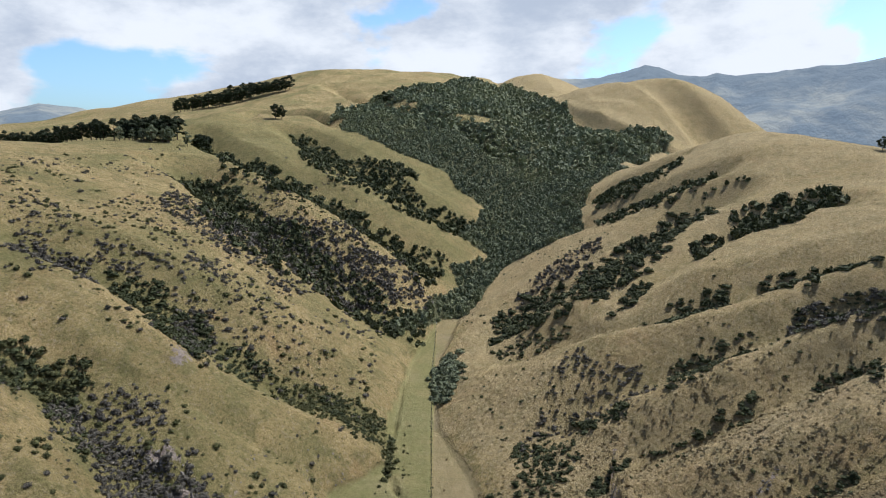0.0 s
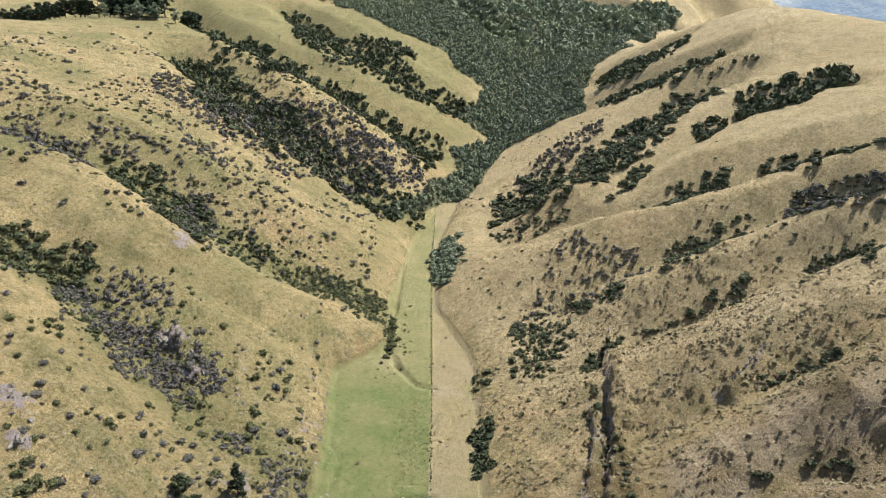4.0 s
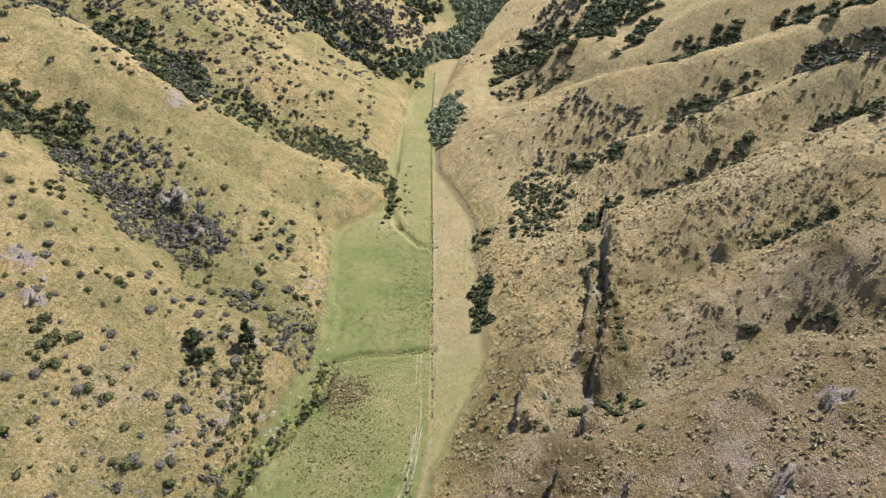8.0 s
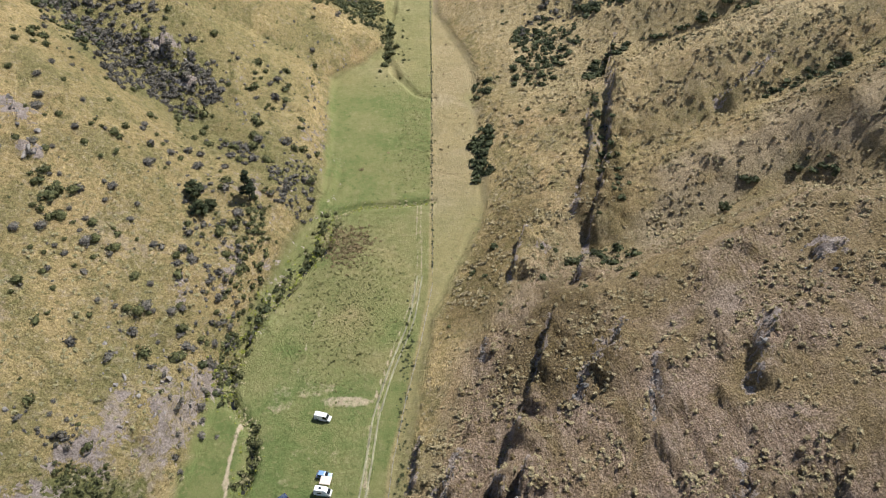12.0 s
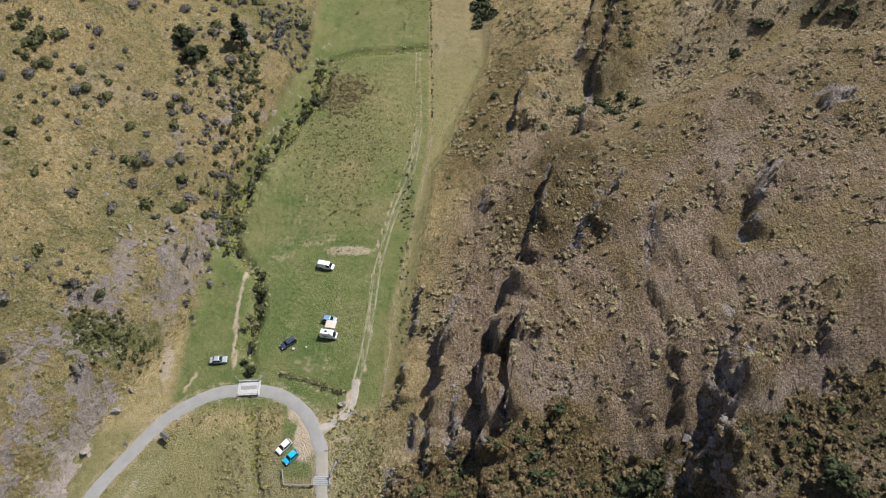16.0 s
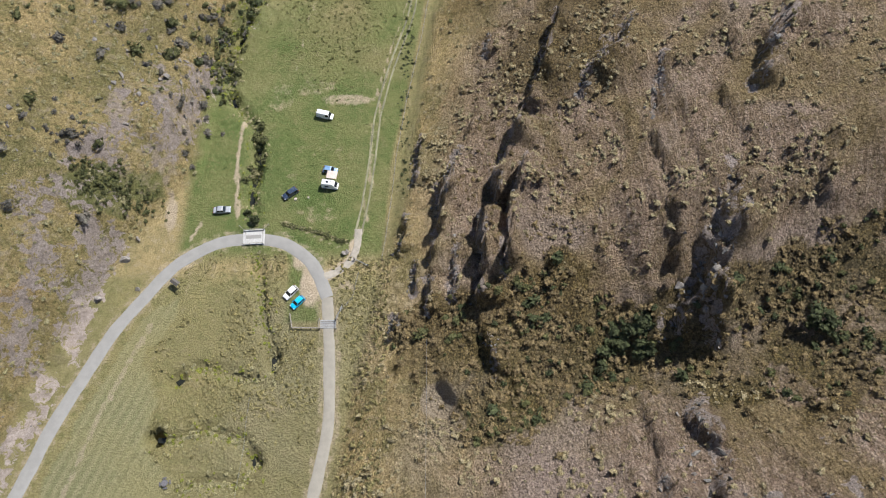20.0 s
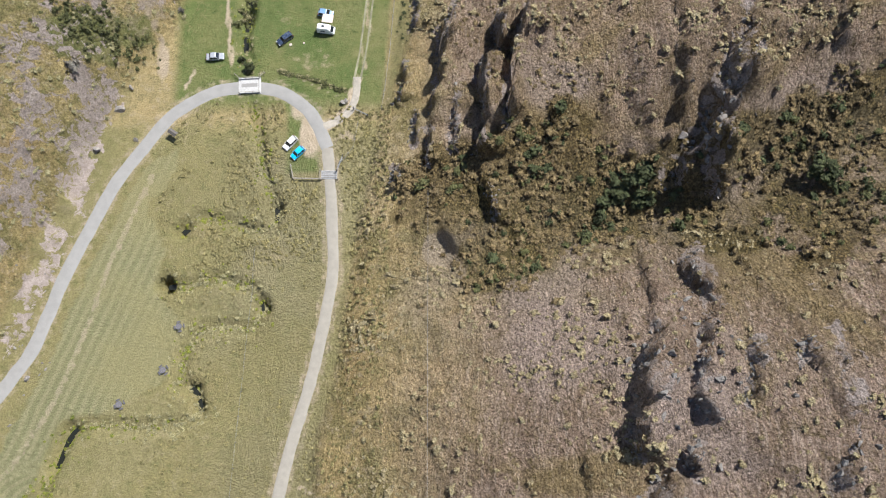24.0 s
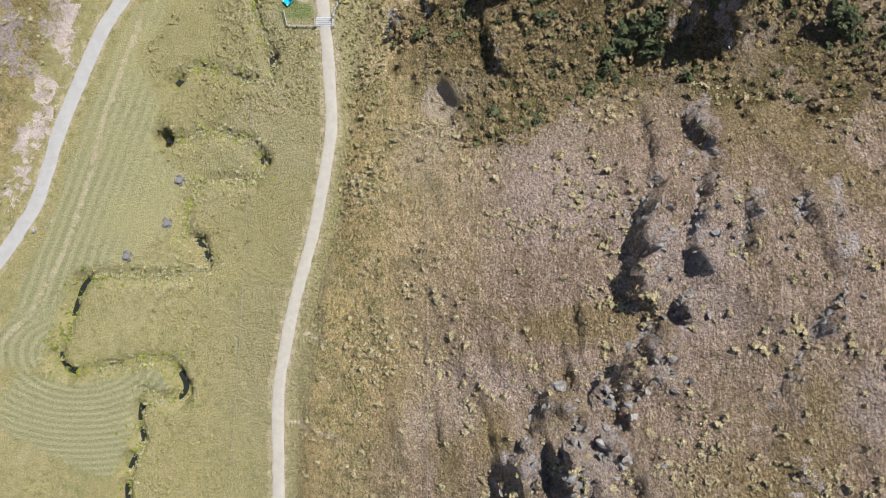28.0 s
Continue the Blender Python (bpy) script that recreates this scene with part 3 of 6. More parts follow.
    z = z + 0.55 * (ease(0, 0.22, ripple) - ripple) * ease(3, 9, dr) * ease(42, 24, dr) * ease(24, 8, y) * ease(-0.5, 0.3, rough_noise(x, y, 17, 3, 66))
    flat = ease(6, 0, d)
    return z + flat * 0.10 * rough_noise(x, y, 2.4, 3, 61) * ease(2.6, 5, road)


def steps(*stops):
    """Grid lines: pairs of (place, spacing there)."""
    out = [stops[0][0]]
    places, sizes = [s[0] for s in stops], [s[1] for s in stops]
    while out[-1] < places[-1]:
        out.append(out[-1] + float(np.interp(out[-1], places, sizes)))
    return np.array(out)


GX = steps((-4600, 260), (-1200, 60), (-460, 7), (-300, 3.2), (-125, 1.3), (-90, 0.95), (-18, 0.95), (-14, 0.65), (60, 0.65), (66, 0.95), (105, 0.95), (200, 2.2), (330, 3.6), (520, 8), (1300, 60), (4600, 260))
GY = steps((-1500, 140), (-160, 9), (-62, 1.0), (-55, 0.95), (190, 0.95), (300, 1.7), (520, 3.0), (900, 5.5), (1400, 9), (2300, 25), (4700, 200))
X, Y = np.meshgrid(GX, GY)
Z = land(X, Y)


def ground_at(x, y):
    """Height of the built ground, between its grid points."""
    x, y = np.asarray(x, float), np.asarray(y, float)
    i = np.clip(np.searchsorted(GX, x) - 1, 0, len(GX) - 2)
    j = np.clip(np.searchsorted(GY, y) - 1, 0, len(GY) - 2)
    u, v = (x - GX[i]) / (GX[i + 1] - GX[i]), (y - GY[j]) / (GY[j + 1] - GY[j])
    return (Z[j, i] * (1 - u) + Z[j, i + 1] * u) * (1 - v) + (Z[j + 1, i] * (1 - u) + Z[j + 1, i + 1] * u) * v


def mesh_from(name, verts, faces, mat, smooth=False):
    """A mesh out of arrays; all faces have as many corners as the array has columns."""
    me = bpy.data.meshes.new(name)
    corners = faces.shape[1]
    me.vertices.add(len(verts)), me.loops.add(faces.size), me.polygons.add(len(faces))
    me.vertices.foreach_set("co", np.asarray(verts, np.float32).ravel())
    me.loops.foreach_set("vertex_index", faces.astype(np.int32).ravel())
    me.polygons.foreach_set("loop_start", np.arange(0, faces.size, corners, dtype=np.int32))
    me.polygons.foreach_set("loop_total", np.full(len(faces), corners, dtype=np.int32))
    me.polygons.foreach_set("use_smooth", np.full(len(faces), smooth))
    me.materials.append(mat)
    me.update(calc_edges=True)
    return me


def within(x, y, outline, fray=0.0, lump=30.0):
    """Whether places lie inside an outline in plan, its edge frayed by noise."""
    x, y = np.asarray(x, float), np.asarray(y, float)
    if fray:
        x, y = x + fray * rough_noise(x, y, lump, 3, 141), y + fray * rough_noise(x, y, lump, 3, 143)
    odd = np.zeros(x.shape, bool)
    for (ax, ay), (bx, by) in zip(outline, outline[1:] + outline[:1]):
        cross = (ay > y) != (by > y)
        odd ^= cross & (x < ax + (y - ay) * (bx - ax) / ((by - ay) or 1e-9))
    return odd


# the native bush of the upper valley and the golden clearing in it
FOREST_EDGE = ((-158, 1016), (-126, 1092), (-139, 1404), (-77, 1503), (-31, 1564), (63, 1771), (170, 2041), (226, 1827), (243, 1488), (246, 1398), (289, 1311), (334, 1282), (415, 1278), (411, 1248), (326, 1107), (204, 854), (166, 812), (142, 738), (131, 660), (94, 648), (63, 657), (43, 612), (30, 537), (8, 539), (-3, 493), (-16, 474), (-32, 465), (-10, 528), (4, 583), (9, 634), (39, 700), (10, 716), (32, 758), (44, 809), (18, 823), (8, 860), (-58, 866), (-116, 890))
CLEARING = ((19, 1186), (52, 1171), (88, 1133), (67, 1101), (28, 1144))


def forest_share(x, y):
    """How densely the native bush stands, 0 to 1."""
    thin = ease(0.46, 0.62, rough_noise(x, y, 110, 3, 75)) * ease(1150, 1350, y)
    return within(x, y, FOREST_EDGE, 16, 60) * (1.0 - 0.8 * thin) * ~within(x, y, CLEARING)


def paint_ground(me):
    dl, dr = np.maximum(left_foot(Y) - X, 0), np.maximum(X - right_foot(Y), 0)
    d = dl + dr
    flat = ease(4, 0.5, d + 1.6 * rough_noise(X, Y, 9, 3, 81))
    fence_x = ramp(Y, 40, -14, 60, -14, 94, -12, 112, -9, 132, -6, 154, -3, 600, -4)
    field = ease(-0.2, -1.2, X - fence_x) * ease(64, 70, Y) * ease(-64, -61, X)
    park = field + ease(-27, -29, X) * ease(-37, -35, X) * ease(50, 52, Y) * ease(72, 70, Y) + ease(-49, -51, X) * ease(-62, -60, X) * ease(76, 80, Y)
    lush = flat * np.clip(park, 0, 1) * (0.97 - 0.10 * ease(188, 205, Y) - 0.3 * ease(262, 285, Y) - 0.45 * ease(112, 128, Y) * ease(200, 180, Y) * (0.6 + 0.6 * rough_noise(X, Y, 14, 3, 83)) - 0.25 * np.maximum(rough_noise(X, Y, 9, 3, 84), 0))
    lush = np.maximum(lush, flat * 0.42 * ease(66, 60, Y))
    lush = np.maximum(lush, 0.55 * ease(0, 20, dl) * (0.24 + 1.1 * rough_noise(X, Y, 40, 4, 85)))
    lush = np.maximum(lush, flat * (0.42 - 0.3 * ease(180, 215, Y)) * ease(-1, 1, X - fence_x) * ease(30, 50, Y))
    lush = np.maximum(lush, 0.62 * ease(0, 4, dl) * ease(46, 20, dl) * ease(150, 100, Y) * ease(20, 50, Y) * (0.55 + 0.9 * rough_noise(X, Y, 16, 3, 86)))
    lush = np.maximum(lush, 0.75 * within(X, Y, WEEDY, 3, 8))
    gul = np.zeros(X.shape)
    for depth, wide, line in GULLIES.values():
        near, _, _ = off_line(X, Y, line)
        gul = np.maximum(gul, ease(wide * 0.55, 4, near))
    lush = np.maximum(lush, gul * np.where(dr > 0, 0.12, 0.55))
    lush = np.maximum(lush, 0.45 * ease(20, 60, dl) * ease(560, 720, Y) * ease(1000, 850, Y))
    rock = 0.72 * ease(1, 6, dl) * ease(36, 16, dl) * ramp(Y, 150, 1.0, 200, 0.72, 260, 0.55, 330, 0.0) * (0.47 + 1.05 * rough_noise(X + 0.2 * Y, Y * 0.35, 6, 3, 87))
    for kx, ky, rx, ry, tall in CRAGS:
        rock = np.maximum(rock, np.where(X > 80, 0.85, np.where(X > 0, 0.60, np.where(X < -80, 0.80, 0.46))) * ease(1.1, 0.3, np.hypot((X - kx) / rx, (Y - ky) / ry) + 0.3 * value_noise(X, Y, 4, 33)))
    for tall, reach, line in SCARPS:
        near, along, side = off_line(X, Y, line)
        rock = np.maximum(rock, 0.62 * ease(4.0, 0.5, near + 1.5 * value_noise(X, Y, 5, 91)))
    for tall, reach, line in LEDGES[:FIRM_LEDGES]:
        near, along, side = off_line(X, Y, line)
        rock = np.maximum(rock, 0.66 * ease(2.2, 0.3, near + 0.9 * value_noise(X, Y, 3, 91)))
    for tall, reach, line in RIBS:
        near, along, side = off_line(X, Y, line)
        rock = np.maximum(rock, (0.74 if line[0][1] < 125 else 0.34) * ease(4.2, 0.4, near * np.where(side > 0, 1.0, 0.7) + 1.3 * value_noise(X, Y, 4, 92)))
    rock = np.maximum(rock, 0.62 * within(X, Y, SCREE, 3, 7))
    bare = np.zeros(X.shape)
    for wide, line in TRACKS:
        near, _, _ = off_line(X + 0.3 * value_noise(X, Y, 6, 93), Y, line)
        bare = np.maximum(bare, (0.62 if wide < 0.4 else 0.52 if wide == 0.9 else 0.85) * ease(wide + 0.4, wide - 0.3, near))
    for kx, ky, rx, ry, k in ((-25, 112.3, 9, 2.4, 0.62), (-34, 116, 8, 3.5, 0.42), (-42, 113, 5, 6, 0.40), (-30, 79, 7, 4, 0.36), (-31, 97, 9, 3, 0.28), (-30.6, 60, 3.2, 6.5, 0.95), (-33, 66, 3, 3, 0.8), (-38, 90, 3, 7, 0.3), (-65.5, 78, 1.8, 6, 0.8), (-1, 31.5, 4.5, 4.5, 1.0), (-22, 60, 3, 2, 0.6)):
        bare = np.maximum(bare, k * ease(1.2, 0.5, np.hypot((X - kx) / rx, (Y - ky) / ry)))
    bare = np.maximum(bare, 0.62 * ease(0, 5, dl) * ease(75, 40, dl) * ramp(Y, 20, 0.7, 60, 1.0, 140, 1.0, 185, 0.0) * np.clip(0.36 + 1.4 * rough_noise(X + 0.3 * Y, Y, 15, 4, 129), 0, 1))
    road, _, _ = off_line(X, Y, ROAD)
    bare = np.maximum(bare, 0.5 * ease(3.2, 2.2, road))
    tan = ease(2, ramp(Y, 20, 42, 60, 18, 120, 22, 170, 48), dr + 5 * rough_noise(X, Y, 14, 3, 126)) * ramp(Y, 0, 1.0, 120, 0.9, 160, 0.5, 210, 0.18, 300, 0.0, 450, 0.0)
    tan = np.maximum(tan, flat * ease(62, 54, Y) * (0.62 - 0.3 * ease(-25, -21, X)) * ease(-60, -38, X + 12 * rough_noise(X, Y, 22, 3, 95)))
    tan = np.maximum(tan, (0.12 + 0.35 * ease(170, 210, Y)) * flat * ease(-1, 1, X - fence_x))
    creek = np.minimum(off_line(X, Y, CREEK_LOOPS)[0], off_line(X, Y, CREEK_SIDE)[0])
    mown = flat * np.maximum(within(X, Y, MOWN, 1.0, 6), within(X, Y, MOWN_LOW, 1.0, 6)) * ease(1.6, 3.0, creek) * ease(1.9, 3.2, off_line(X, Y, ROAD)[0])
    bush_floor = forest_share(X, Y) * 0.9
    damp = 0.85 * within(X, Y, HOLLOW, 10, 12) * ease(-0.9, 0.2, rough_noise(X, Y, 7, 3, 128))
    damp = np.maximum(damp, ease(4, 14, dr) * ease(-0.05, 0.45, rough_noise(X, Y * 0.7, 26, 4, 121)) * ease(40, 75, Y) * ease(260, 200, Y) * 0.75)
    damp = np.maximum(damp, ease(2, 8, dr) * ease(26, 16, dr) * ease(128, 140, Y) * ease(200, 180, Y) * 0.6)
    damp = np.maximum(damp, 0.5 * flat * ease(112, 124, Y) * ease(192, 180, Y) * ease(-3, -7, X) * np.clip(0.5 + 0.8 * rough_noise(X, Y, 15, 3, 131), 0, 1))
    pale = np.where(dl > 0, 0, ease(0.15, 0.5, rough_noise(X, Y, 22, 4, 123)))
    pale = np.maximum(pale, ease(3, 16, dr) * ease(190, 260, Y) * np.clip(0.75 + 0.5 * rough_noise(X, Y, 40, 3, 125), 0, 1))
    for attr, channels in (("lie", (flat, damp, pale)), ("cover", (lush, rock, bare)), ("tone", (tan, mown, bush_floor))):
        layer = me.attributes.new(attr, "FLOAT_COLOR", "POINT")
        rgba = np.ones((X.size, 4), np.float32)
        for k, c in enumerate(channels):
            rgba[:, k] = np.clip(c, 0, 1).ravel()
        layer.data.foreach_set("color", rgba.ravel())


MOWN = ((-60, 58), (-60.5, 52.1), (-66.0, 44.5), (-62.0, 33.2), (-62.9, 22.7), (-55.4, 16.5), (-58.9, 6.1), (-67.5, 0), (-79.2, -3.4), (-84, -14), (-88, -24), (-100, -24), (-90, -4), (-82, 16), (-76, 34), (-68, 52))
MOWN_LOW = ((-92, -24), (-86, -27.5), (-80, -27), (-70, -25.5), (-62, -24.5), (-60, -28), (-67, -31), (-69, -40), (-72, -48), (-84, -44), (-98, -36))
TRACKS = (
    (0.9, ((-66.0, 50.7), (-73.7, 29.5), (-78.6, 11.0), (-83.3, -1.2), (-90.3, -13.3), (-97, -19))),
    (0.5, ((-30.2, -16.6), (-26.3, -18.2), (-22.5, -19.1))), (0.5, ((-33.0, -35.6), (-25.9, -37.5), (-20.7, -38.5))),
    (0.32, ((-6.6, 196), (-6.4, 166), (-7.4, 150), (-12.4, 130), (-16.6, 112), (-17, 91), (-18.4, 76), (-20, 69.5))),
    (0.32, ((-8.0, 196), (-7.8, 166), (-8.8, 150), (-13.7, 130), (-17.8, 112), (-18.3, 91), (-19.6, 76), (-21, 69.5))),
    (1.3, ((-20.6, 71), (-21.6, 66.5), (-25, 63.5), (-28, 62))),
    (0.6, ((-51, 106), (-51.5, 95), (-50.5, 84), (-49.5, 78))),
    (0.5, ((-69, 92), (-66, 84), (-64.5, 76))),
    (0.5, ((-60, 72), (-58, 76))),
    (0.25, ((-34, 150), (-37, 140), (-39, 122))),
    (0.3, ((-43.5, 75.5), (-38, 76.5), (-30, 72.5), (-24, 69.5))),
)
cols, rws = len(GX), len(GY)
q = np.arange(cols * rws).reshape(rws, cols)
quads = np.stack([q[:-1, :-1], q[:-1, 1:], q[1:, 1:], q[1:, :-1]], -1).reshape(-1, 4)
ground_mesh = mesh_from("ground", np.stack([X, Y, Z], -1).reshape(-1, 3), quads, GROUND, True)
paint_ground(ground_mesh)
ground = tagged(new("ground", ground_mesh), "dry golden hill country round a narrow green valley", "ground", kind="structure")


def ribbon(name, line, wide, mat, label, lift=0.05, gap=1.2, crown=0.05, level=None):
    """A road laid on the ground along a line, with a low crown and frayed edges."""
    pts = []
    for (ax, ay), (bx, by) in zip(line, line[1:]):
        k = max(1, int(math.dist((ax, ay), (bx, by)) / gap))
        pts += [(ax + (bx - ax) * i / k, ay + (by - ay) * i / k) for i in range(k)]
    p = np.array(pts + [line[-1]])
    for _ in range(10):
        p[1:-1] = 0.25 * p[:-2] + 0.5 * p[1:-1] + 0.25 * p[2:]
    t = np.gradient(p, axis=0)
    t /= np.linalg.norm(t, axis=1)[:, None]
    side = np.stack([t[:, 1], -t[:, 0]], 1)
    across = np.linspace(-1, 1, 7)
    rows = []
    for i, a in enumerate(across):
        w = a * wide / 2 + (0.18 * value_noise(p[:, 0] + 40 * a, p[:, 1], 2.2, 97) if abs(a) == 1 else 0)
        s = p + side * np.reshape(w, (-1, 1))
        z = ground_at(s[:, 0], s[:, 1]) + (lift + crown * (1 - a * a) if abs(a) < 1 else -0.03)
        if level is not None:
            z = floor_z(s[:, 1]) + level
        rows.append(np.column_stack([s, z]))
    v = np.stack(rows, 1)
    n = len(p)
    g = np.arange(n * 7).reshape(n, 7)
    f = np.stack([g[:-1, :-1], g[:-1, 1:], g[1:, 1:], g[1:, :-1]], -1).reshape(-1, 4)
    return tagged(new(name, mesh_from(name, v.reshape(-1, 3), f, mat, True)), label, "road", kind="structure")


ribbon("road", ROAD[:12], 3.3, GRAVEL, "pale grey gravel road curving over the flat")


ribbon("valley_road", ROAD[11:], 2.75, ROAD_DUST, "narrow dusty gravel road along the foot of the dry slope", lift=0.06)
ribbon("farm_track", ((-20.2, 74.5), (-19.7, 70), (-20.9, 66), (-23.2, 63.4), (-27.5, 62.2)), 2.0, PALE_GRAVEL, "pale gravel track leaving the road for the field", lift=0.04)
for shift in (-0.75, 0.75):
    ribbon("wheel_rut", ((-20.4 + shift, 72.5), (-19.0 + shift, 80), (-17.6 + shift, 94), (-16.9 + shift, 107), (-14.2 + shift, 121), (-8.6 + shift, 141), (-6.6 + shift, 160)), 0.55, RUT_EARTH, "pale dusty wheel rut worn along the edge of the field", lift=0.015, crown=0.01)


# ------------------------------------------------------------------ plants
def ball(level):
    bm = bmesh.new()
    bmesh.ops.create_icosphere(bm, subdivisions=level, radius=1)
    v = np.array([w.co for w in bm.verts])
    f = np.array([[w.index for w in p.verts] for p in bm.faces])
    bm.free()
    return v, f


BALLS = {k: ball(k) for k in (1, 2, 3)}   # 20, 80 and 320 faces


def bush_shape(rng, flakes=80, lobes=6, rag=0.16, tall=0.8, core=1):
    """A bush about one metre in radius, its base at zero: a dark heart inside many tilted sprays of leaves."""
    v, f = BALLS[core]
    heads = rng.normal(size=(lobes, 3))
    heads[:, 2] = np.abs(heads[:, 2]) * 0.8
    heads /= np.linalg.norm(heads, axis=1)[:, None]

    def reach(way):
        near = np.max(way @ heads.T, axis=1)
        return 0.60 + 0.40 * np.clip((near - 0.5) / 0.5, 0, 1)

    heart = v * ((reach(v) * (0.80 if flakes else 1.0)) + rag * rng.uniform(-1, 1, len(v)))[:, None]
    vs, fs = [heart], [f]
    if flakes:
        way = rng.normal(size=(flakes, 3))
        way[:, 2] = np.abs(way[:, 2]) * 1.1 - 0.25
        way /= np.linalg.norm(way, axis=1)[:, None]
        at = way * (reach(way) * rng.uniform(0.78, 1.12, flakes))[:, None]
        lean = way + 0.55 * rng.normal(size=(flakes, 3))
        lean /= np.linalg.norm(lean, axis=1)[:, None]
        one = np.cross(lean, rng.normal(size=(flakes, 3)))
        one /= np.linalg.norm(one, axis=1)[:, None]
        two = np.cross(lean, one)
        size = rng.uniform(0.7, 1.25, (flakes, 1)) * 2.3 / math.sqrt(flakes)
        tips = [at + size * one, at + size * (-0.5 * one + 0.8 * two), at + size * (-0.5 * one - 0.8 * two)]
        vs.append(np.stack(tips, 1).reshape(-1, 3))
        fs.append(np.arange(flakes * 3).reshape(-1, 3) + len(heart))
    w = np.concatenate(vs)
    w[:, 2] = np.maximum(w[:, 2], -0.35) * tall + 0.3 * tall
    return w, np.concatenate(fs)


def tuft_shape(rng, blades=8):
    """A tussock: broad bent blades that arch out and down from a crown."""
    v, f = [], []
    for i in range(blades):
        a = 2 * math.pi * (i + rng.uniform(0, 0.9)) / blades
        out, up, w = rng.uniform(0.7, 1.25), rng.uniform(0.45, 0.75), rng.uniform(0.22, 0.36)
        c, s = math.cos(a), math.sin(a)
        k = len(v)
        v += [(0.05 * c, 0.05 * s, up * 0.8), (0.5 * out * c - s * w, 0.5 * out * s + c * w, up * 0.85), (0.5 * out * c + s * w, 0.5 * out * s - c * w, up * 0.85), (out * c, out * s, up * 0.05)]
        f += [(k, k + 2, k + 1), (k + 1, k + 2, k + 3)]
    return np.array(v), np.array(f)


def scatter(name, shapes, x, y, size, mat, label, category, rng, sink=0.1, stretch=(0.75, 1.3), smooth=False):
    """Many plants of one kind, joined into one object."""
    if len(x) == 0:
        return None
    z = ground_at(x, y)
    pick = rng.integers(0, len(shapes), len(x))
    vs, fs, base = [], [], 0
    for k, (sv, sf) in enumerate(shapes):
        m = np.where(pick == k)[0]
        if not len(m):
            continue
        a = rng.uniform(0, 2 * math.pi, len(m))
        c, s = np.cos(a)[:, None], np.sin(a)[:, None]
        sx, sy, sz = (size[m][:, None] * rng.uniform(*stretch, (len(m), 1)) for _ in range(3))
        px, py = sv[None, :, 0] * sx, sv[None, :, 1] * sy
        v = np.stack([x[m][:, None] + c * px - s * py, y[m][:, None] + s * px + c * py, z[m][:, None] - sink * size[m][:, None] + sv[None, :, 2] * sz], -1)
        f = sf[None] + (np.arange(len(m)) * len(sv))[:, None, None] + base
        vs.append(v.reshape(-1, 3)), fs.append(f.reshape(-1, 3))
        base += len(m) * len(sv)
    me = mesh_from(name, np.concatenate(vs), np.concatenate(fs), mat, smooth)
    return tagged(new(name, me), label, category, kind="stuff")


rng = np.random.default_rng(7)
SMALL_BUSHES = [bush_shape(rng, 46, 6) for _ in range(12)]
CROWNS = [bush_shape(rng, 36, 5, 0.17, 1.15) for _ in range(12)]
FAR_CROWNS = [bush_shape(rng, 14, 5, 0.2, 1.1) for _ in range(12)]
TUFTS = [tuft_shape(rng) for _ in range(12)]
CUSHIONS = [bush_shape(rng, 13, 5, 0.13, 0.72) for _ in range(14)]
LUMPS = [bush_shape(rng, 26, 5, 0.16, 0.62) for _ in range(16)]


def along_line(line, count, spread, rng, top=0.0, foot=1.0):
    """Random places beside a line in plan, between two shares of its length."""
    size = np.cumsum([0] + [math.dist(a, b) for a, b in zip(line, line[1:])])
    s = rng.uniform(top, foot, count) * size[-1]
    x, y = (np.interp(s, size, [p[k] for p in line]) for k in (0, 1))
    r = spread * np.abs(rng.normal(size=count)) * 0.6
    a = rng.uniform(0, 2 * math.pi, count)
    return x + r * np.cos(a), y + r * np.sin(a)


# the native bush that fills the upper valley
def forest():
    for name, y0, y1, gap, size in (("native_bush", 470, 1000, 4.5, 2.5), ("far_native_bush", 1000, 2250, 8.0, 4.3)):
        gx, gy = np.meshgrid(np.arange(-380, 460, gap), np.arange(y0, y1, gap))
        x, y = gx.ravel() + rng.uniform(-0.5, 0.5, gx.size) * gap, gy.ravel() + rng.uniform(-0.5, 0.5, gx.size) * gap
        keep = rng.uniform(size=x.size) < forest_share(x, y)
        x, y = x[keep], y[keep]
        size = size * (0.6 + 1.0 * rng.uniform(size=len(x)) ** 2)
        pale = rng.uniform(-0.5, 0.5, len(x)) + 1.6 * rough_noise(x, y, 90, 4, 79) > 0.18
        for m, mat, label in ((pale, LEAF_BROAD, "lighter olive broadleaf bush on the valley sides"), (~pale, LEAF_FOREST, "dense dark green native bush on the valley sides")):
            scatter(name, CROWNS if y0 < 900 else FAR_CROWNS, x[m], y[m], size[m], mat, label, "forest", rng, 0.0)


forest()


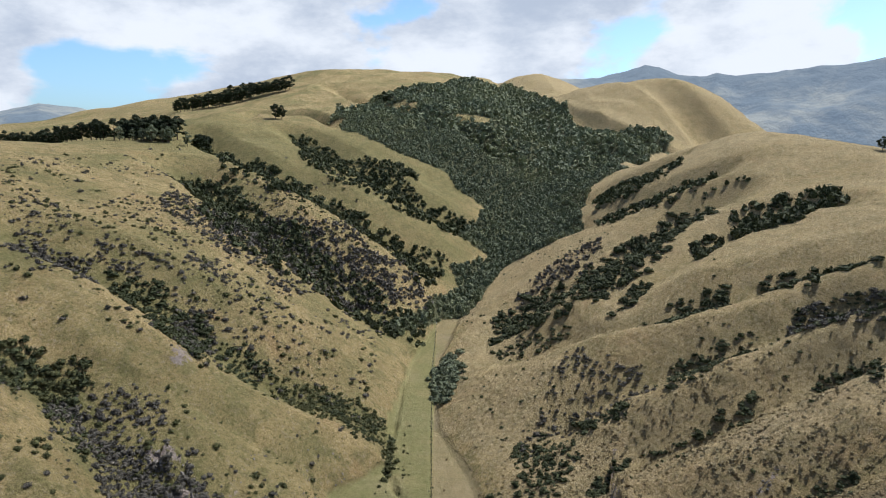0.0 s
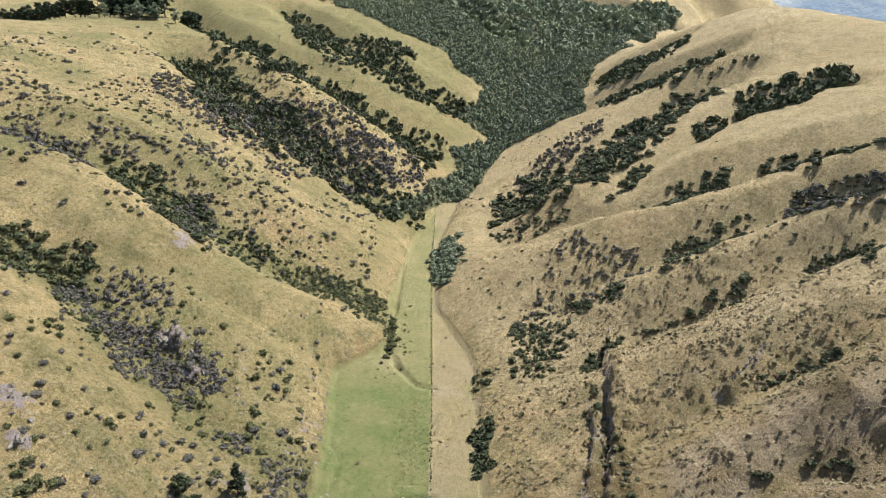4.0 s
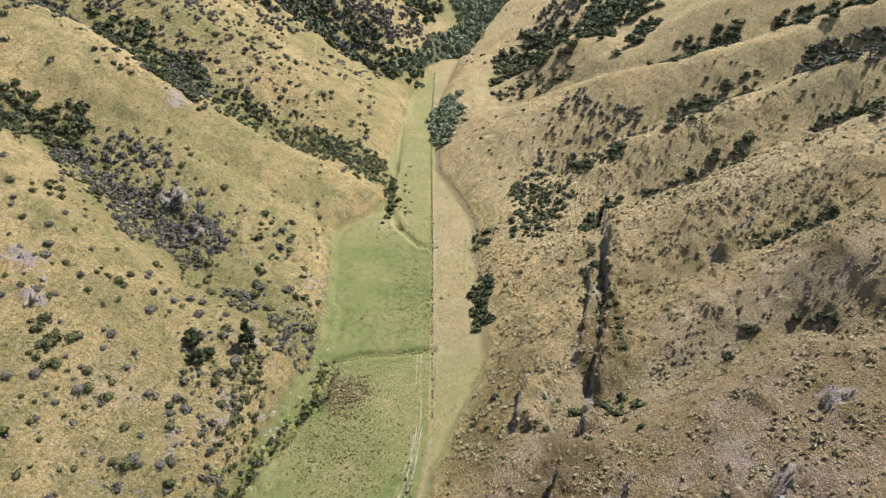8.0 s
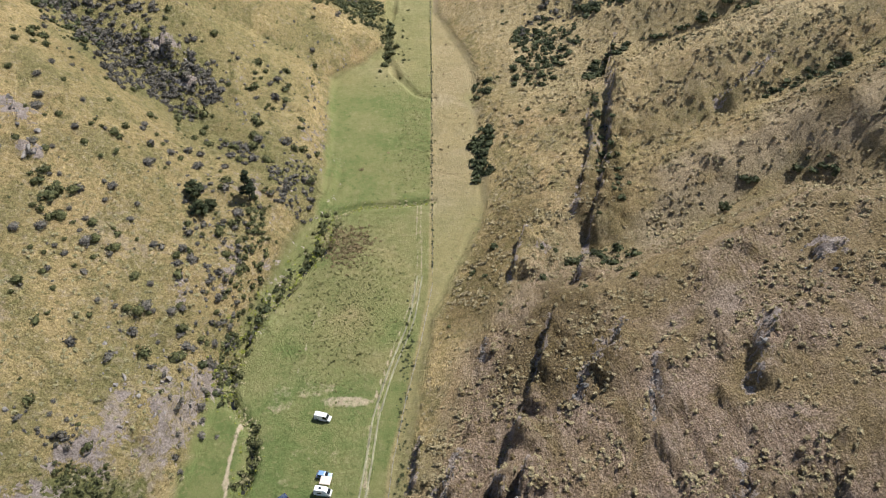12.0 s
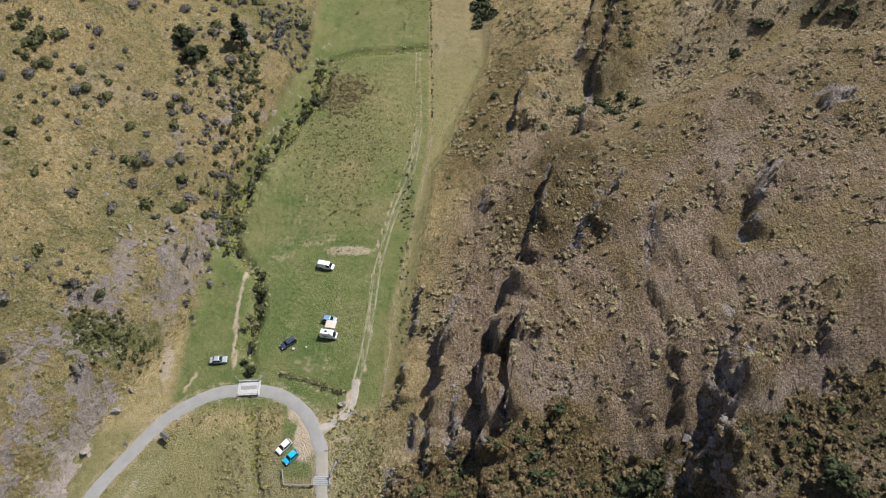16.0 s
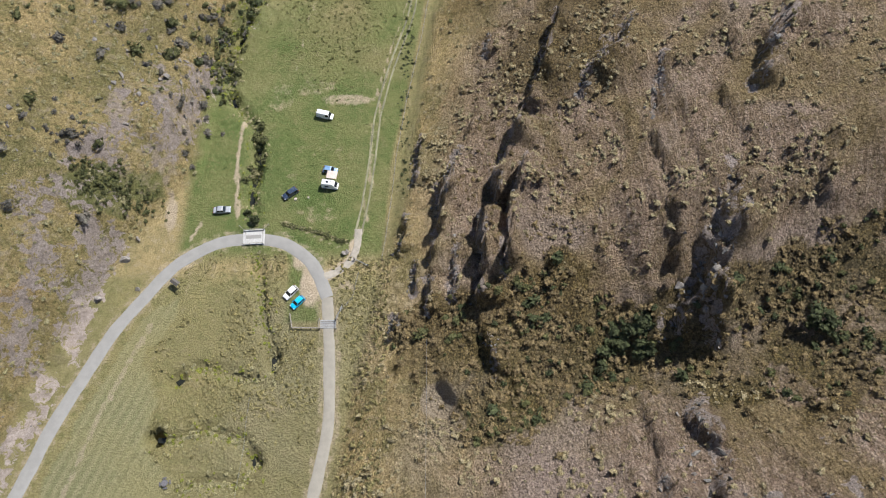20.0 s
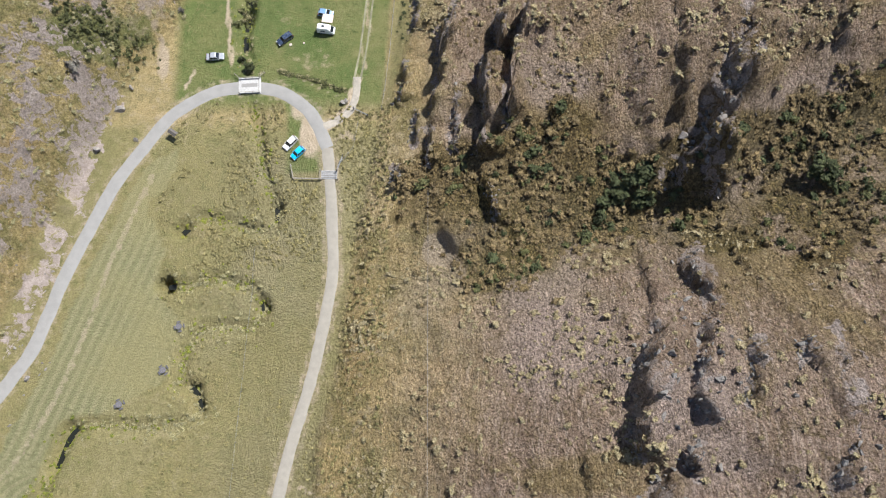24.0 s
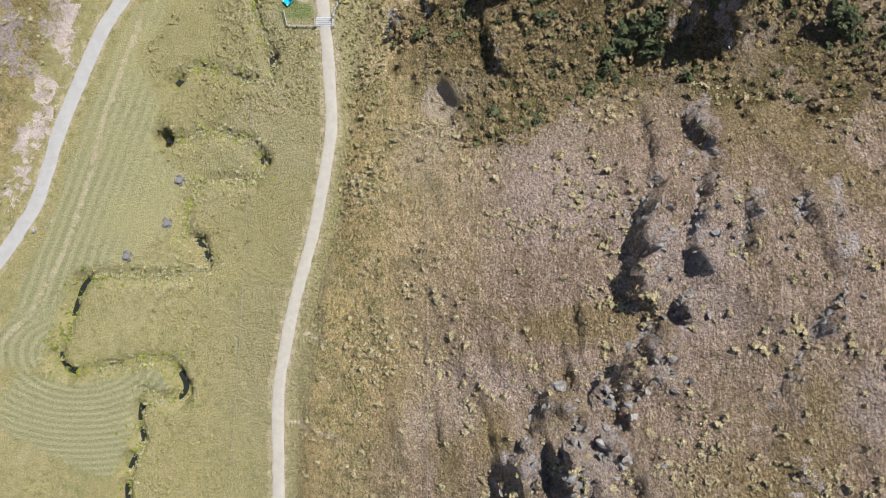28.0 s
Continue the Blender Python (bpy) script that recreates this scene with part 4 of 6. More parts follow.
# stands of scrub and bush: leaves, number, sizes, outline in plan
def stands():
    for mat, count, low, high, outline, label in (
        (LEAF_DARK, 900, 1.6, 3.6, ((-294, 834), (-223, 760), (-162, 709), (-124, 684), (-78, 665), (-55, 654), (-12, 656), (9, 644), (-10, 563), (-30, 576), (-50, 597), (-90, 607), (-113, 624), (-153, 621), (-198, 640)), "dark bush along a far gully"),
        (LEAF_DARK, 900, 1.8, 3.8, ((-196, 894), (-156, 870), (-107, 811), (-56, 826), (-29, 821), (-33, 768), (-14, 758), (42, 765), (22, 711), (-46, 686), (-81, 698), (-103, 692), (-145, 736)), "dark bush in the gully under a golden spur"),
        (LEAF_DARK, 900, 1.6, 3.4, ((-242, 633), (-197, 636), (-169, 608), (-143, 580), (-115, 580), (-101, 554), (-81, 543), (-59, 538), (-39, 517), (-9, 510), (-16, 470), (-35, 461), (-56, 479), (-84, 458), (-112, 450), (-145, 462), (-169, 490)), "dark bush filling a broad gully"),
        (LEAF_GREY, 900, 1.2, 2.4, ((-172, 500), (-149, 583), (-108, 592), (-70, 598), (-58, 572), (-37, 548), (-38, 499), (-59, 499), (-93, 465), (-137, 460)), "grey scrub on the flank of a broad gully"),
        (LEAF_GREY, 286, 1.0, 2.2, ((-214, 547), (-172, 500), (-131, 468), (-84, 458), (-92, 425), (-147, 445), (-194, 483)), "scattered grey scrub along a spur"),
        (LEAF_GREY, 176, 1.0, 2.4, ((-65, 554), (-31, 594), (-6, 562), (-10, 519), (-35, 519)), "scattered scrub on a low spur"),
        (LEAF_GREY, 323, 1.0, 2.2, ((-236, 384), (-222, 389), (-204, 381), (-192, 380), (-189, 372), (-181, 326), (-194, 310)), "grey scrub at the head of a gully"),
        (LEAF_GREY, 65, 0.9, 2.0, ((-198, 397), (-180, 405), (-157, 400), (-166, 387), (-188, 377)), "scattered grey scrub high on a spur"),
        (LEAF_DARK, 274, 1.3, 2.8, ((-186, 378), (-170, 383), (-154, 387), (-144, 376), (-126, 372), (-116, 361), (-111, 342), (-112, 308), (-130, 318), (-148, 332), (-161, 334)), "dark bush in the bed of a gully"),
        (LEAF_GREY, 188, 0.9, 1.9, ((-146, 370), (-128, 379), (-115, 365), (-110, 341), (-114, 308)), "grey scrub beside dark bush"),
        (LEAF_DARK, 88, 1.0, 2.2, ((-114, 358), (-91, 362), (-84, 349), (-90, 330), (-99, 314)), "dark bush low in a gully"),
        (LEAF_OLIVE, 241, 0.8, 1.8, ((-84, 352), (-55, 358), (-28, 350), (-28, 328), (-50, 315), (-73, 323)), "olive scrub at the mouth of a gully"),
        (LEAF_DARK, 185, 0.7, 1.7, ((-66, 352), (-28, 353), (-23, 329), (-44, 315)), "dark shrubs at the mouth of a gully"),
        (LEAF_OLIVE, 71, 1.4, 3.0, ((-175, 268), (-168, 280), (-158, 281), (-148, 278), (-143, 269), (-145, 258), (-155, 250), (-153, 228)), "clump of broad olive trees in a gully head"),
        (LEAF_DARK, 40, 1.4, 3.0, ((-175, 268), (-168, 280), (-158, 281), (-148, 278), (-143, 269), (-145, 258), (-155, 250), (-153, 228)), "clump of dark broadleaf trees in a gully head"),
        (LEAF_GREY, 123, 0.9, 1.9, ((-151, 262), (-140, 261), (-124, 253), (-112, 242), (-115, 224), (-129, 236), (-140, 243)), "grey twiggy scrub down a gully"),
        (LEAF_GREY, 326, 0.7, 1.4, ((-120, 232), (-111, 240), (-98, 244), (-86, 238), (-80, 232), (-90, 216), (-99, 222), (-108, 212)), "dense patch of grey twiggy scrub under a crag"),
        (LEAF_DARK, 85, 0.7, 1.6, ((-154, 264), (-140, 261), (-123, 245), (-116, 217), (-135, 236)), "dark shrubs down a gully"),
        (LEAF_GREY, 33, 0.7, 1.4, ((-84, 205), (-71, 211), (-63, 200), (-76, 197)), "grey shrubs below the scrub patch"),
        (LEAF_GREY, 87, 0.6, 1.4, ((-62, 199), (-44, 209), (-44, 191), (-56, 181)), "grey shrubs above the stream bank"),
        (LEAF_OLIVE, 11, 1.2, 2.4, ((-116, 156), (-108, 160), (-103, 152), (-110, 146)), "round clump of dark olive trees"),
        (LEAF_DARK, 330, 1.6, 3.2, ((198, 750), (242, 714), (231, 682), (201, 678), (154, 697), (172, 796)), "dark bush in a far gully of the dry side"),
        (LEAF_DARK, 274, 1.7, 3.4, ((192, 666), (230, 652), (255, 637), (226, 611), (197, 612), (140, 621), (165, 682)), "dark bush in a far gully of the dry side"),
        (LEAF_DARK, 12, 1.2, 2.4, ((222, 608), (258, 596), (260, 589), (225, 602)), "thin line of dark bush on a golden top"),
        (LEAF_DARK, 764, 2.0, 4.4, ((181, 590), (198, 605), (230, 592), (211, 530), (187, 519), (163, 503), (157, 480), (131, 464), (99, 434), (79, 436), (74, 430), (45, 452), (30, 447), (32, 477), (42, 509), (61, 534), (94, 526), (118, 545), (144, 568)), "tall dark bush filling the widest gully"),
        (LEAF_DARK, 226, 2.0, 4.4, ((215, 517), (230, 529), (254, 530), (279, 524), (287, 517), (281, 495), (234, 454), (212, 448), (195, 457)), "dense dark bush in a hollow of the golden top"),
        (LEAF_DARK, 48, 1.8, 3.6, ((172, 491), (194, 501), (204, 494), (172, 448), (172, 480)), "dark clump of bush in a hollow"),
        (LEAF_GREY, 188, 0.9, 2.0, ((52, 530), (101, 578), (138, 584), (122, 544), (77, 528), (46, 510)), "scattered grey scrub along a spur"),
        (LEAF_DARK, 95, 1.7, 3.4, ((119, 394), (137, 399), (166, 394), (170, 385), (132, 363), (114, 361)), "dark bush along a long gully"),
        (LEAF_DARK, 116, 1.7, 3.6, ((183, 390), (210, 389), (224, 389), (234, 391), (221, 354), (199, 351), (177, 351)), "dark bush at the head of a long gully"),
        (LEAF_DARK, 47, 1.6, 3.2, ((100, 422), (127, 449), (138, 448), (123, 420), (105, 410)), "dark bush in a side hollow"),
        (LEAF_DARK, 72, 1.0, 2.2, ((30, 447), (58, 438), (80, 422), (76, 415), (43, 422)), "low dark bush along a gully foot"),
        (LEAF_GREY, 202, 1.1, 2.3, ((173, 338), (193, 342), (215, 336), (192, 294), (174, 299), (160, 305)), "grey and dark scrub in a gully head"),
        (LEAF_DARK, 138, 1.1, 2.4, ((173, 338), (193, 342), (215, 336), (192, 294), (174, 299), (160, 305)), "dark scrub in a gully head"),
        (LEAF_DARK, 167, 0.8, 2.0, ((114, 338), (134, 340), (157, 337), (142, 306), (118, 302), (98, 300)), "dark shrubs along a gully"),
        (LEAF_GREY, 190, 0.7, 1.6, ((67, 364), (102, 347), (96, 303), (79, 326), (50, 318), (39, 294), (33, 308), (52, 337)), "grey scrub over the lower slope"),
        (LEAF_DARK, 63, 1.1, 2.3, ((63, 329), (86, 320), (83, 300), (64, 304)), "dark bushes in a damp hollow"),
        (LEAF_DARK, 195, 0.8, 1.9, ((30, 308), (51, 323), (62, 305), (56, 287), (38, 258), (29, 262)), "dark bushes low on the dry slope"),
        (LEAF_DARK, 16, 1.2, 2.8, ((115, 282), (128, 289), (135, 286), (128, 279), (116, 274)), "dark clump of bush in a gully"),
        (LEAF_DARK, 57, 1.0, 2.3, ((156, 286), (180, 285), (185, 282), (157, 249), (155, 278)), "dark scrub at a gully head"),
        (LEAF_DARK, 24, 0.8, 1.8, ((78, 283), (113, 281), (114, 276), (84, 278)), "dark bushes along a gully bed"),
        (LEAF_DARK, 58, 0.8, 1.8, ((59, 273), (77, 280), (81, 276), (59, 249)), "dark bushes low in a gully"),
        (LEAF_DARK, 58, 1.0, 2.2, ((11, 227), (19, 245), (23, 238), (20, 208), (11, 206)), "line of dark bushes along the foot of the slope"),
        (LEAF_DARK, 29, 0.8, 1.6, ((14, 276), (25, 273), (25, 263), (16, 262)), "dark bushes at the foot of the slope"),
        (LEAF_DARK, 53, 0.6, 1.5, ((106, 211), (120, 214), (133, 212), (132, 208), (118, 206), (106, 207)), "dark scrub in a fold of the slope"),
        (LEAF_DARK, 13, 0.6, 1.5, ((101, 171), (110, 164), (113, 157), (110, 158), (102, 167)), "dark scrub under a bank"),
        (LEAF_DARK, 8, 0.7, 1.6, ((85, 170), (90, 172), (93, 170), (88, 167)), "dark bushes in a fold"),
    ):
        xs, ys = [p[0] for p in outline], [p[1] for p in outline]
        x, y = rng.uniform(min(xs), max(xs), count * 12), rng.uniform(min(ys), max(ys), count * 12)
        keep = within(x, y, outline, 8, 24) & (rng.uniform(size=count * 12) < 0.75 + 0.6 * rough_noise(x, y, 22, 3, 99))
        x, y = x[keep][:count], y[keep][:count]
        size = low + (high - low) * rng.uniform(size=len(x)) ** 1.7
        scatter("scrub_stand", FAR_CROWNS if min(ys) > 440 else SMALL_BUSHES, x, y, size, mat, label, "shrub", rng)


stands()
for mat, count, low, high, label in ((LEAF_BROWN, 1700, 0.3, 1.0, "brown and ochre scrub crowding a damp hollow"), (LEAF_OLIVE, 260, 0.35, 1.15, "olive scrub crowding a damp hollow"), (LEAF_DARK, 90, 0.6, 1.5, "dark bushes in a damp hollow")):
    x, y = rng.uniform(-14, 122, count * 5), rng.uniform(18, 66, count * 5)
    keep = within(x, y, HOLLOW, 4, 10) & (np.hypot(x + 1, y - 32) > 5) & (rng.uniform(size=count * 5) < 0.6 + 0.7 * rough_noise(x, y, 8, 3, 127))
    x, y = x[keep][:count], y[keep][:count]
    scatter("hollow_scrub", LUMPS if mat is LEAF_BROWN else SMALL_BUSHES, x, y, low + (high - low) * rng.uniform(size=len(x)) ** 1.6, mat, label, "shrub", rng)
x, y = along_line(GULLIES["right_near"][2], 300, 12, rng, 0.1, 1.0)
scatter("scrub_stand", LUMPS, x, y, 0.4 + 0.6 * rng.uniform(size=300) ** 1.6, LEAF_BROWN, "low brown scrub in a damp hollow", "shrub", rng)


# thickets: place, reach, number, sizes
def thickets():
    for x0, y0, rx, ry, count, low, high, mat, label in (
        (-124, 262, 15, 13, 130, 0.7, 1.7, LEAF_GREY, "scattered grey scrub round a crag"),
        (-101, 240, 20, 14, 130, 0.6, 1.5, LEAF_GREY, "scattered grey scrub round a crag"),
        (3, 410, 8, 34, 190, 1.8, 3.4, LEAF_FOREST, "band of tall dark trees along the stream"),
        (-25, 310, 2.5, 22, 46, 1.0, 2.0, LEAF_OLIVE, "bushes along the stream bank"),
        (46, 150, 9, 7, 40, 0.7, 1.8, LEAF_DARK, "dark bushes in a rocky hollow"),
        (37, 42, 5, 4, 26, 0.8, 1.9, LEAF_DARK, "dark bushes under a crag"),
        (-135, 408, 22, 14, 60, 0.8, 2.0, LEAF_GREY, "scattered grey scrub on the spur"),
        (-29, 150, 17, 34, 900, 0.18, 0.40, FIELD_GRASS, "rank olive grass in the unmown field"),
        (-10, 232, 8, 32, 500, 0.15, 0.35, FIELD_GRASS, "rank grass on the valley floor"),
        (-58, 150, 5, 42, 150, 0.5, 1.3, LEAF_OLIVE, "olive shrubs on the rocky bank of the stream"),
        (-63, 130, 7, 34, 110, 0.5, 1.4, LEAF_GREY, "grey shrubs on the rocky bank of the stream"),
        (-9.5, 112, 1.8, 34, 110, 0.2, 0.5, LEAF_DARK, "dark brambles along the field fence"),
        (56, 205, 4, 30, 70, 0.5, 1.4, LEAF_DARK, "dark bushes along a rocky rib"),
        (80, 235, 70, 100, 1700, 0.3, 0.85, LEAF_BROWN, "low ochre and brown tussock scrub over the ridges"),
        (-47.6, 91.5, 1.2, 1.4, 12, 0.5, 1.0, REED, "pale flax clump beside the stream"),
        (20, 80, 16, 45, 420, 0.25, 0.7, LEAF_BROWN, "low brown scrub along the broken ledges"),
        (-76, 80, 8, 5, 150, 0.3, 0.9, LEAF_OLIVE, "low olive bushes in a green pocket of the bluff"),
        (-86, 88, 7, 6, 24, 0.3, 0.8, LEAF_GREY, "small grey shrubs at the top of the bluff"),
        (-31, 174, 8, 9, 420, 0.25, 0.6, LEAF_BROWN, "brown rushes in a wet corner of the field"),
        (-47, 96, 2, 10, 40, 0.5, 1.2, LEAF_OLIVE, "shrubs beside the stream"),
        (-22, 305, 9, 40, 30, 0.5, 1.0, LEAF_OLIVE, "small shrubs on the valley floor"),
    ):
        a, r = rng.uniform(0, 2 * math.pi, count), np.sqrt(rng.uniform(0, 1, count)) * (1 + 0.25 * rng.normal(size=count))
        x, y = x0 + rx * r * np.cos(a), y0 + ry * r * np.sin(a)
        size = low + (high - low) * rng.uniform(size=count) ** 1.7
        scatter("thicket", LUMPS if mat is LEAF_BROWN else CUSHIONS if mat is FIELD_GRASS else SMALL_BUSHES, x, y, size, mat, label, "shrub", rng)


thickets()
for mat, count, low, high, label in ((LEAF_OLIVE, 130, 0.4, 1.3, "olive bushes crowding the stream below the bluff"), (WEED, 260, 0.25, 0.7, "bright green weeds along the stream below the bluff"), (LEAF_DARK, 50, 0.5, 1.4, "dark bushes along the stream below the bluff")):
    hx, hy = along_line(((-38, 190), (-40, 172), (-45, 165), (-50, 152), (-57, 136), (-60, 124), (-57, 112)), count, 4.0, rng)
    scatter("stream_bushes", TUFTS if mat is WEED else SMALL_BUSHES, hx, hy, low + (high - low) * rng.uniform(size=count) ** 2, mat, label, "shrub", rng)
for mat, count, label in ((LEAF_OLIVE, 80, "low hedge of olive shrubs along the road bank"), (REED, 90, "pale grass along the road bank")):
    hx, hy = along_line(((-38.6, 76), (-30.2, 73.6), (-22.4, 70.8)), count, 0.6, rng)
    scatter("bank_hedge", SMALL_BUSHES if mat is LEAF_OLIVE else TUFTS, hx, hy, rng.uniform(0.22, 0.55, count), mat, label, "hedge", rng)


hx, hy = along_line(((-4, 530), (-6, 430), (-4.8, 326), (-3.7, 267), (-3.1, 197), (-2.6, 160)), 420, 0.5, rng)
scatter("fence_brambles", SMALL_BUSHES, hx, hy, rng.uniform(0.15, 0.42, 420), LEAF_DARK, "dark brambles grown along the long fence", "hedge", rng)


# loose bushes over the sunny slope
def hillside_bushes():
    n = 42000
    x, y = rng.uniform(-360, -40, n), rng.uniform(0, 760, n)
    d = left_foot(y) - x
    k = ease(2, 10, d) * np.clip(0.30 + 1.0 * rough_noise(x, y, 60, 3, 101) + 0.9 * rough_noise(x, y, 14, 2, 102), 0.03, 1) * ease(360, 200, d) * ease(760, 560, y) * ease(40, 110, y + 0.3 * d) * ramp(y, 90, 0.25, 140, 0.45, 175, 1.0)
    keep = rng.uniform(size=n) < k * 0.64
    x, y = x[keep], y[keep]
    half = rng.uniform(size=len(x)) < 0.5 + 0.5 * rough_noise(x, y, 40, 2, 103)
    size = 0.35 + 1.7 * rng.uniform(size=len(x)) ** 2.6
    for low, high, shapes in ((0, 0.55, LUMPS), (0.55, 9, SMALL_BUSHES)):
        m = half & (size >= low) & (size < high)
        scatter("hillside_shrubs", shapes, x[m], y[m], size[m], LEAF_OLIVE, "small olive shrubs dotted over dry grass", "shrub", rng)
        m = ~half & (size >= low) & (size < high)
        scatter("hillside_scrub", shapes, x[m], y[m], size[m], LEAF_GREY, "small grey twiggy shrubs dotted over dry grass", "shrub", rng)
    n = 22000
    x, y = rng.uniform(0, 330, n), rng.uniform(130, 640, n)
    d = x - right_foot(y)
    k = ease(2, 15, d) * np.clip(0.1 + 0.9 * rough_noise(x, y, 40, 3, 107), 0, 1) * ease(260, 60, d)
    keep = rng.uniform(size=n) < k * 0.45
    x, y = x[keep], y[keep]
    size = 0.3 + 1.0 * rng.uniform(size=len(x)) ** 3
    for m, mat, shapes, label in ((size > 0.75, LEAF_DARK, SMALL_BUSHES, "small dark shrubs on the shaded slope"), ((size <= 0.75) & (size > 0.42), LEAF_OLIVE, LUMPS, "low olive shrubs on the shaded slope"), (size <= 0.42, LEAF_BROWN, LUMPS, "low brown tussock scrub on the shaded slope")):
        scatter("slope_shrubs", shapes, x[m], y[m], size[m], mat, label, "shrub", rng)
    n = 2600
    x, y = rng.uniform(-110, -57, n), rng.uniform(-30, 175, n)
    d = left_foot(y) - x
    keep = (d > 1) & (rng.uniform(size=n) < 0.6)
    x, y = x[keep], y[keep]
    scatter("bluff_tussock", TUFTS, x, y, rng.uniform(0.3, 0.8, len(x)), REED, "pale tussocks among the rocks of the bluff", "grass", rng, 0.05)


hillside_bushes()


def tussocks():
    n = 120000
    x, y = rng.uniform(-40, 200, n), rng.uniform(-75, 330, n)
    d = x - right_foot(y)
    bands = rough_noise(x + 0.2 * y, 2.2 * y, 16, 3, 111) + 0.7 * rough_noise(x, y, 5, 2, 112)
    k = ease(0.5, 5, d) * np.clip(0.17 + 0.9 * bands, 0.06, 1) * ease(420, 140, y) * ~within(x, y, HOLLOW)
    keep = rng.uniform(size=n) < k * 0.85
    x, y = x[keep], y[keep]
    size = 0.22 + 0.55 * rng.uniform(size=len(x)) ** 2.0
    for m, shapes in ((size > 0.34, CUSHIONS), (size <= 0.34, TUFTS)):
        scatter("tussock_grass", shapes, x[m], y[m], size[m], TUFT, "pale dry tussocks over the steep brown slope", "grass", rng, 0.05)
    n = 30000
    x, y = rng.uniform(-64, -12, n), rng.uniform(-75, 68, n)
    road = off_line(x, y, ROAD)[0]
    stream = np.minimum(off_line(x, y, CREEK_SIDE)[0], np.minimum(off_line(x, y, CREEK_LOOPS)[0], off_line(x, y, CREEK_TAIL)[0]))
    rank = ease(-48, -46, x + 0.25 * (60 - y)) * ease(28, 34, y) + 0.25 * ease(-24, -22, x)
    k = ease(2.4, 3.4, road) * ease(0.8, 1.6, stream) * np.clip((0.02 + 0.45 * np.clip(rank, 0, 1)) + 0.5 * np.maximum(rough_noise(x, y, 9, 3, 113), 0), 0.0, 1)
    k = k * ~within(x, y, MOWN) * ~within(x, y, MOWN_LOW) * (1 - ((x > -36.5) & (x < -27) & (y > 49)))
    keep = rng.uniform(size=n) < k * 0.6
    x, y = x[keep], y[keep]
    scatter("rough_grass", CUSHIONS, x, y, rng.uniform(0.18, 0.5, len(x)), DRY_GRASS, "rank dry grass on the flat between the roads", "grass", rng, 0.12)
    for line, count in ((CREEK_SIDE, 1100), (CREEK_LOOPS, 900), (CREEK_TAIL, 500)):
        x, y = along_line(line, count, 3.2, rng)
        away = off_line(x, y, ROAD)[0] > 3.2
        x, y = x[away], y[away]
        pale = rng.uniform(size=len(x)) < 0.5 + 0.6 * value_noise(x, y, 9, 115)
        scatter("stream_reeds", TUFTS, x[pale], y[pale], rng.uniform(0.2, 0.6, int(pale.sum())), REED, "pale reeds along the winding stream", "reeds", rng, 0.05)
        scatter("stream_weeds", TUFTS, x[~pale], y[~pale], rng.uniform(0.2, 0.5, int((~pale).sum())), WEED, "yellow-green weeds along the winding stream", "weeds", rng, 0.05)


tussocks()


# ------------------------------------------------------------------ far hills behind the valley
def far_hills():
    m, n, p = material("hazed_hillside")
    a, b = n.noise(p, 0.0022, 6, 0.6, 0.5), n.noise(p, 0.012, 6, 0.65)
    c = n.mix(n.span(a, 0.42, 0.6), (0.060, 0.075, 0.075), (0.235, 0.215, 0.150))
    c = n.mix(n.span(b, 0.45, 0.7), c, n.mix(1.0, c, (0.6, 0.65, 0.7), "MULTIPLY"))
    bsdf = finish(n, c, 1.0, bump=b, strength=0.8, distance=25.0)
    # faint blue emission stands in for the haze before the hills
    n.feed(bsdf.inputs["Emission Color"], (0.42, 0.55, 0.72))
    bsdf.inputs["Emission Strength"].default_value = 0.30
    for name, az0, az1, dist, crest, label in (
        ("backdrop_range", 1, 60, 3900, lambda a: ramp(a, 1, 4.8, 5, 5.7, 8, 6.3, 12, 6.2, 14, 6.6, 15.8, 7.2, 16.8, 7.05, 18.2, 6.4, 20.2, 6.25, 21, 6.45, 22.3, 6.2, 26, 6.45, 29, 6.7, 32, 7.0, 40, 7.2, 60, 4.5), "distant mountain range under cloud, glowing faint blue for haze"),
        ("backdrop_hills", -60, -14, 3300, lambda a: ramp(a, -60, 2.0, -45, 3.0, -32, 3.0, -29.7, 3.6, -27.7, 3.4, -24.5, 2.9, -20, 2.4, -14, 0.5), "distant hills behind the tree line, glowing pale for haze"),
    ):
        az = np.radians(np.arange(az0, az1, 0.12))
        s = np.linspace(-1, 1, 60)
        A, S = np.meshgrid(az, s)
        top = 150 + dist * np.tan(np.radians(crest(np.degrees(A))))
        D = dist + S * 950
        px, py = D * np.sin(A), D * np.cos(A)
        fall = np.abs(S) ** 1.15
        pz = top * (1 - fall) + 30 * fall + (1 - np.abs(2 * np.abs(S) - 1)) * 90 * rough_noise(px, py, 420, 4, 131) + 8 * rough_noise(px, py, 90, 3, 133)
        g = np.arange(A.size).reshape(A.shape)
        f = np.stack([g[:-1, :-1], g[:-1, 1:], g[1:, 1:], g[1:, :-1]], -1).reshape(-1, 4)
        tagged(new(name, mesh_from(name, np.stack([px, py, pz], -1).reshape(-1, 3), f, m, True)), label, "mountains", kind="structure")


far_hills()


# ------------------------------------------------------------------ things
def part(name, bm, mat, parent, label=""):
    """One mesh under a thing or under a part."""
    me = bpy.data.meshes.new(name)
    bm.to_mesh(me)
    bm.free()
    me.materials.append(mat)
    ob = new(name, me)
    ob.parent = parent
    return tagged(ob, label)


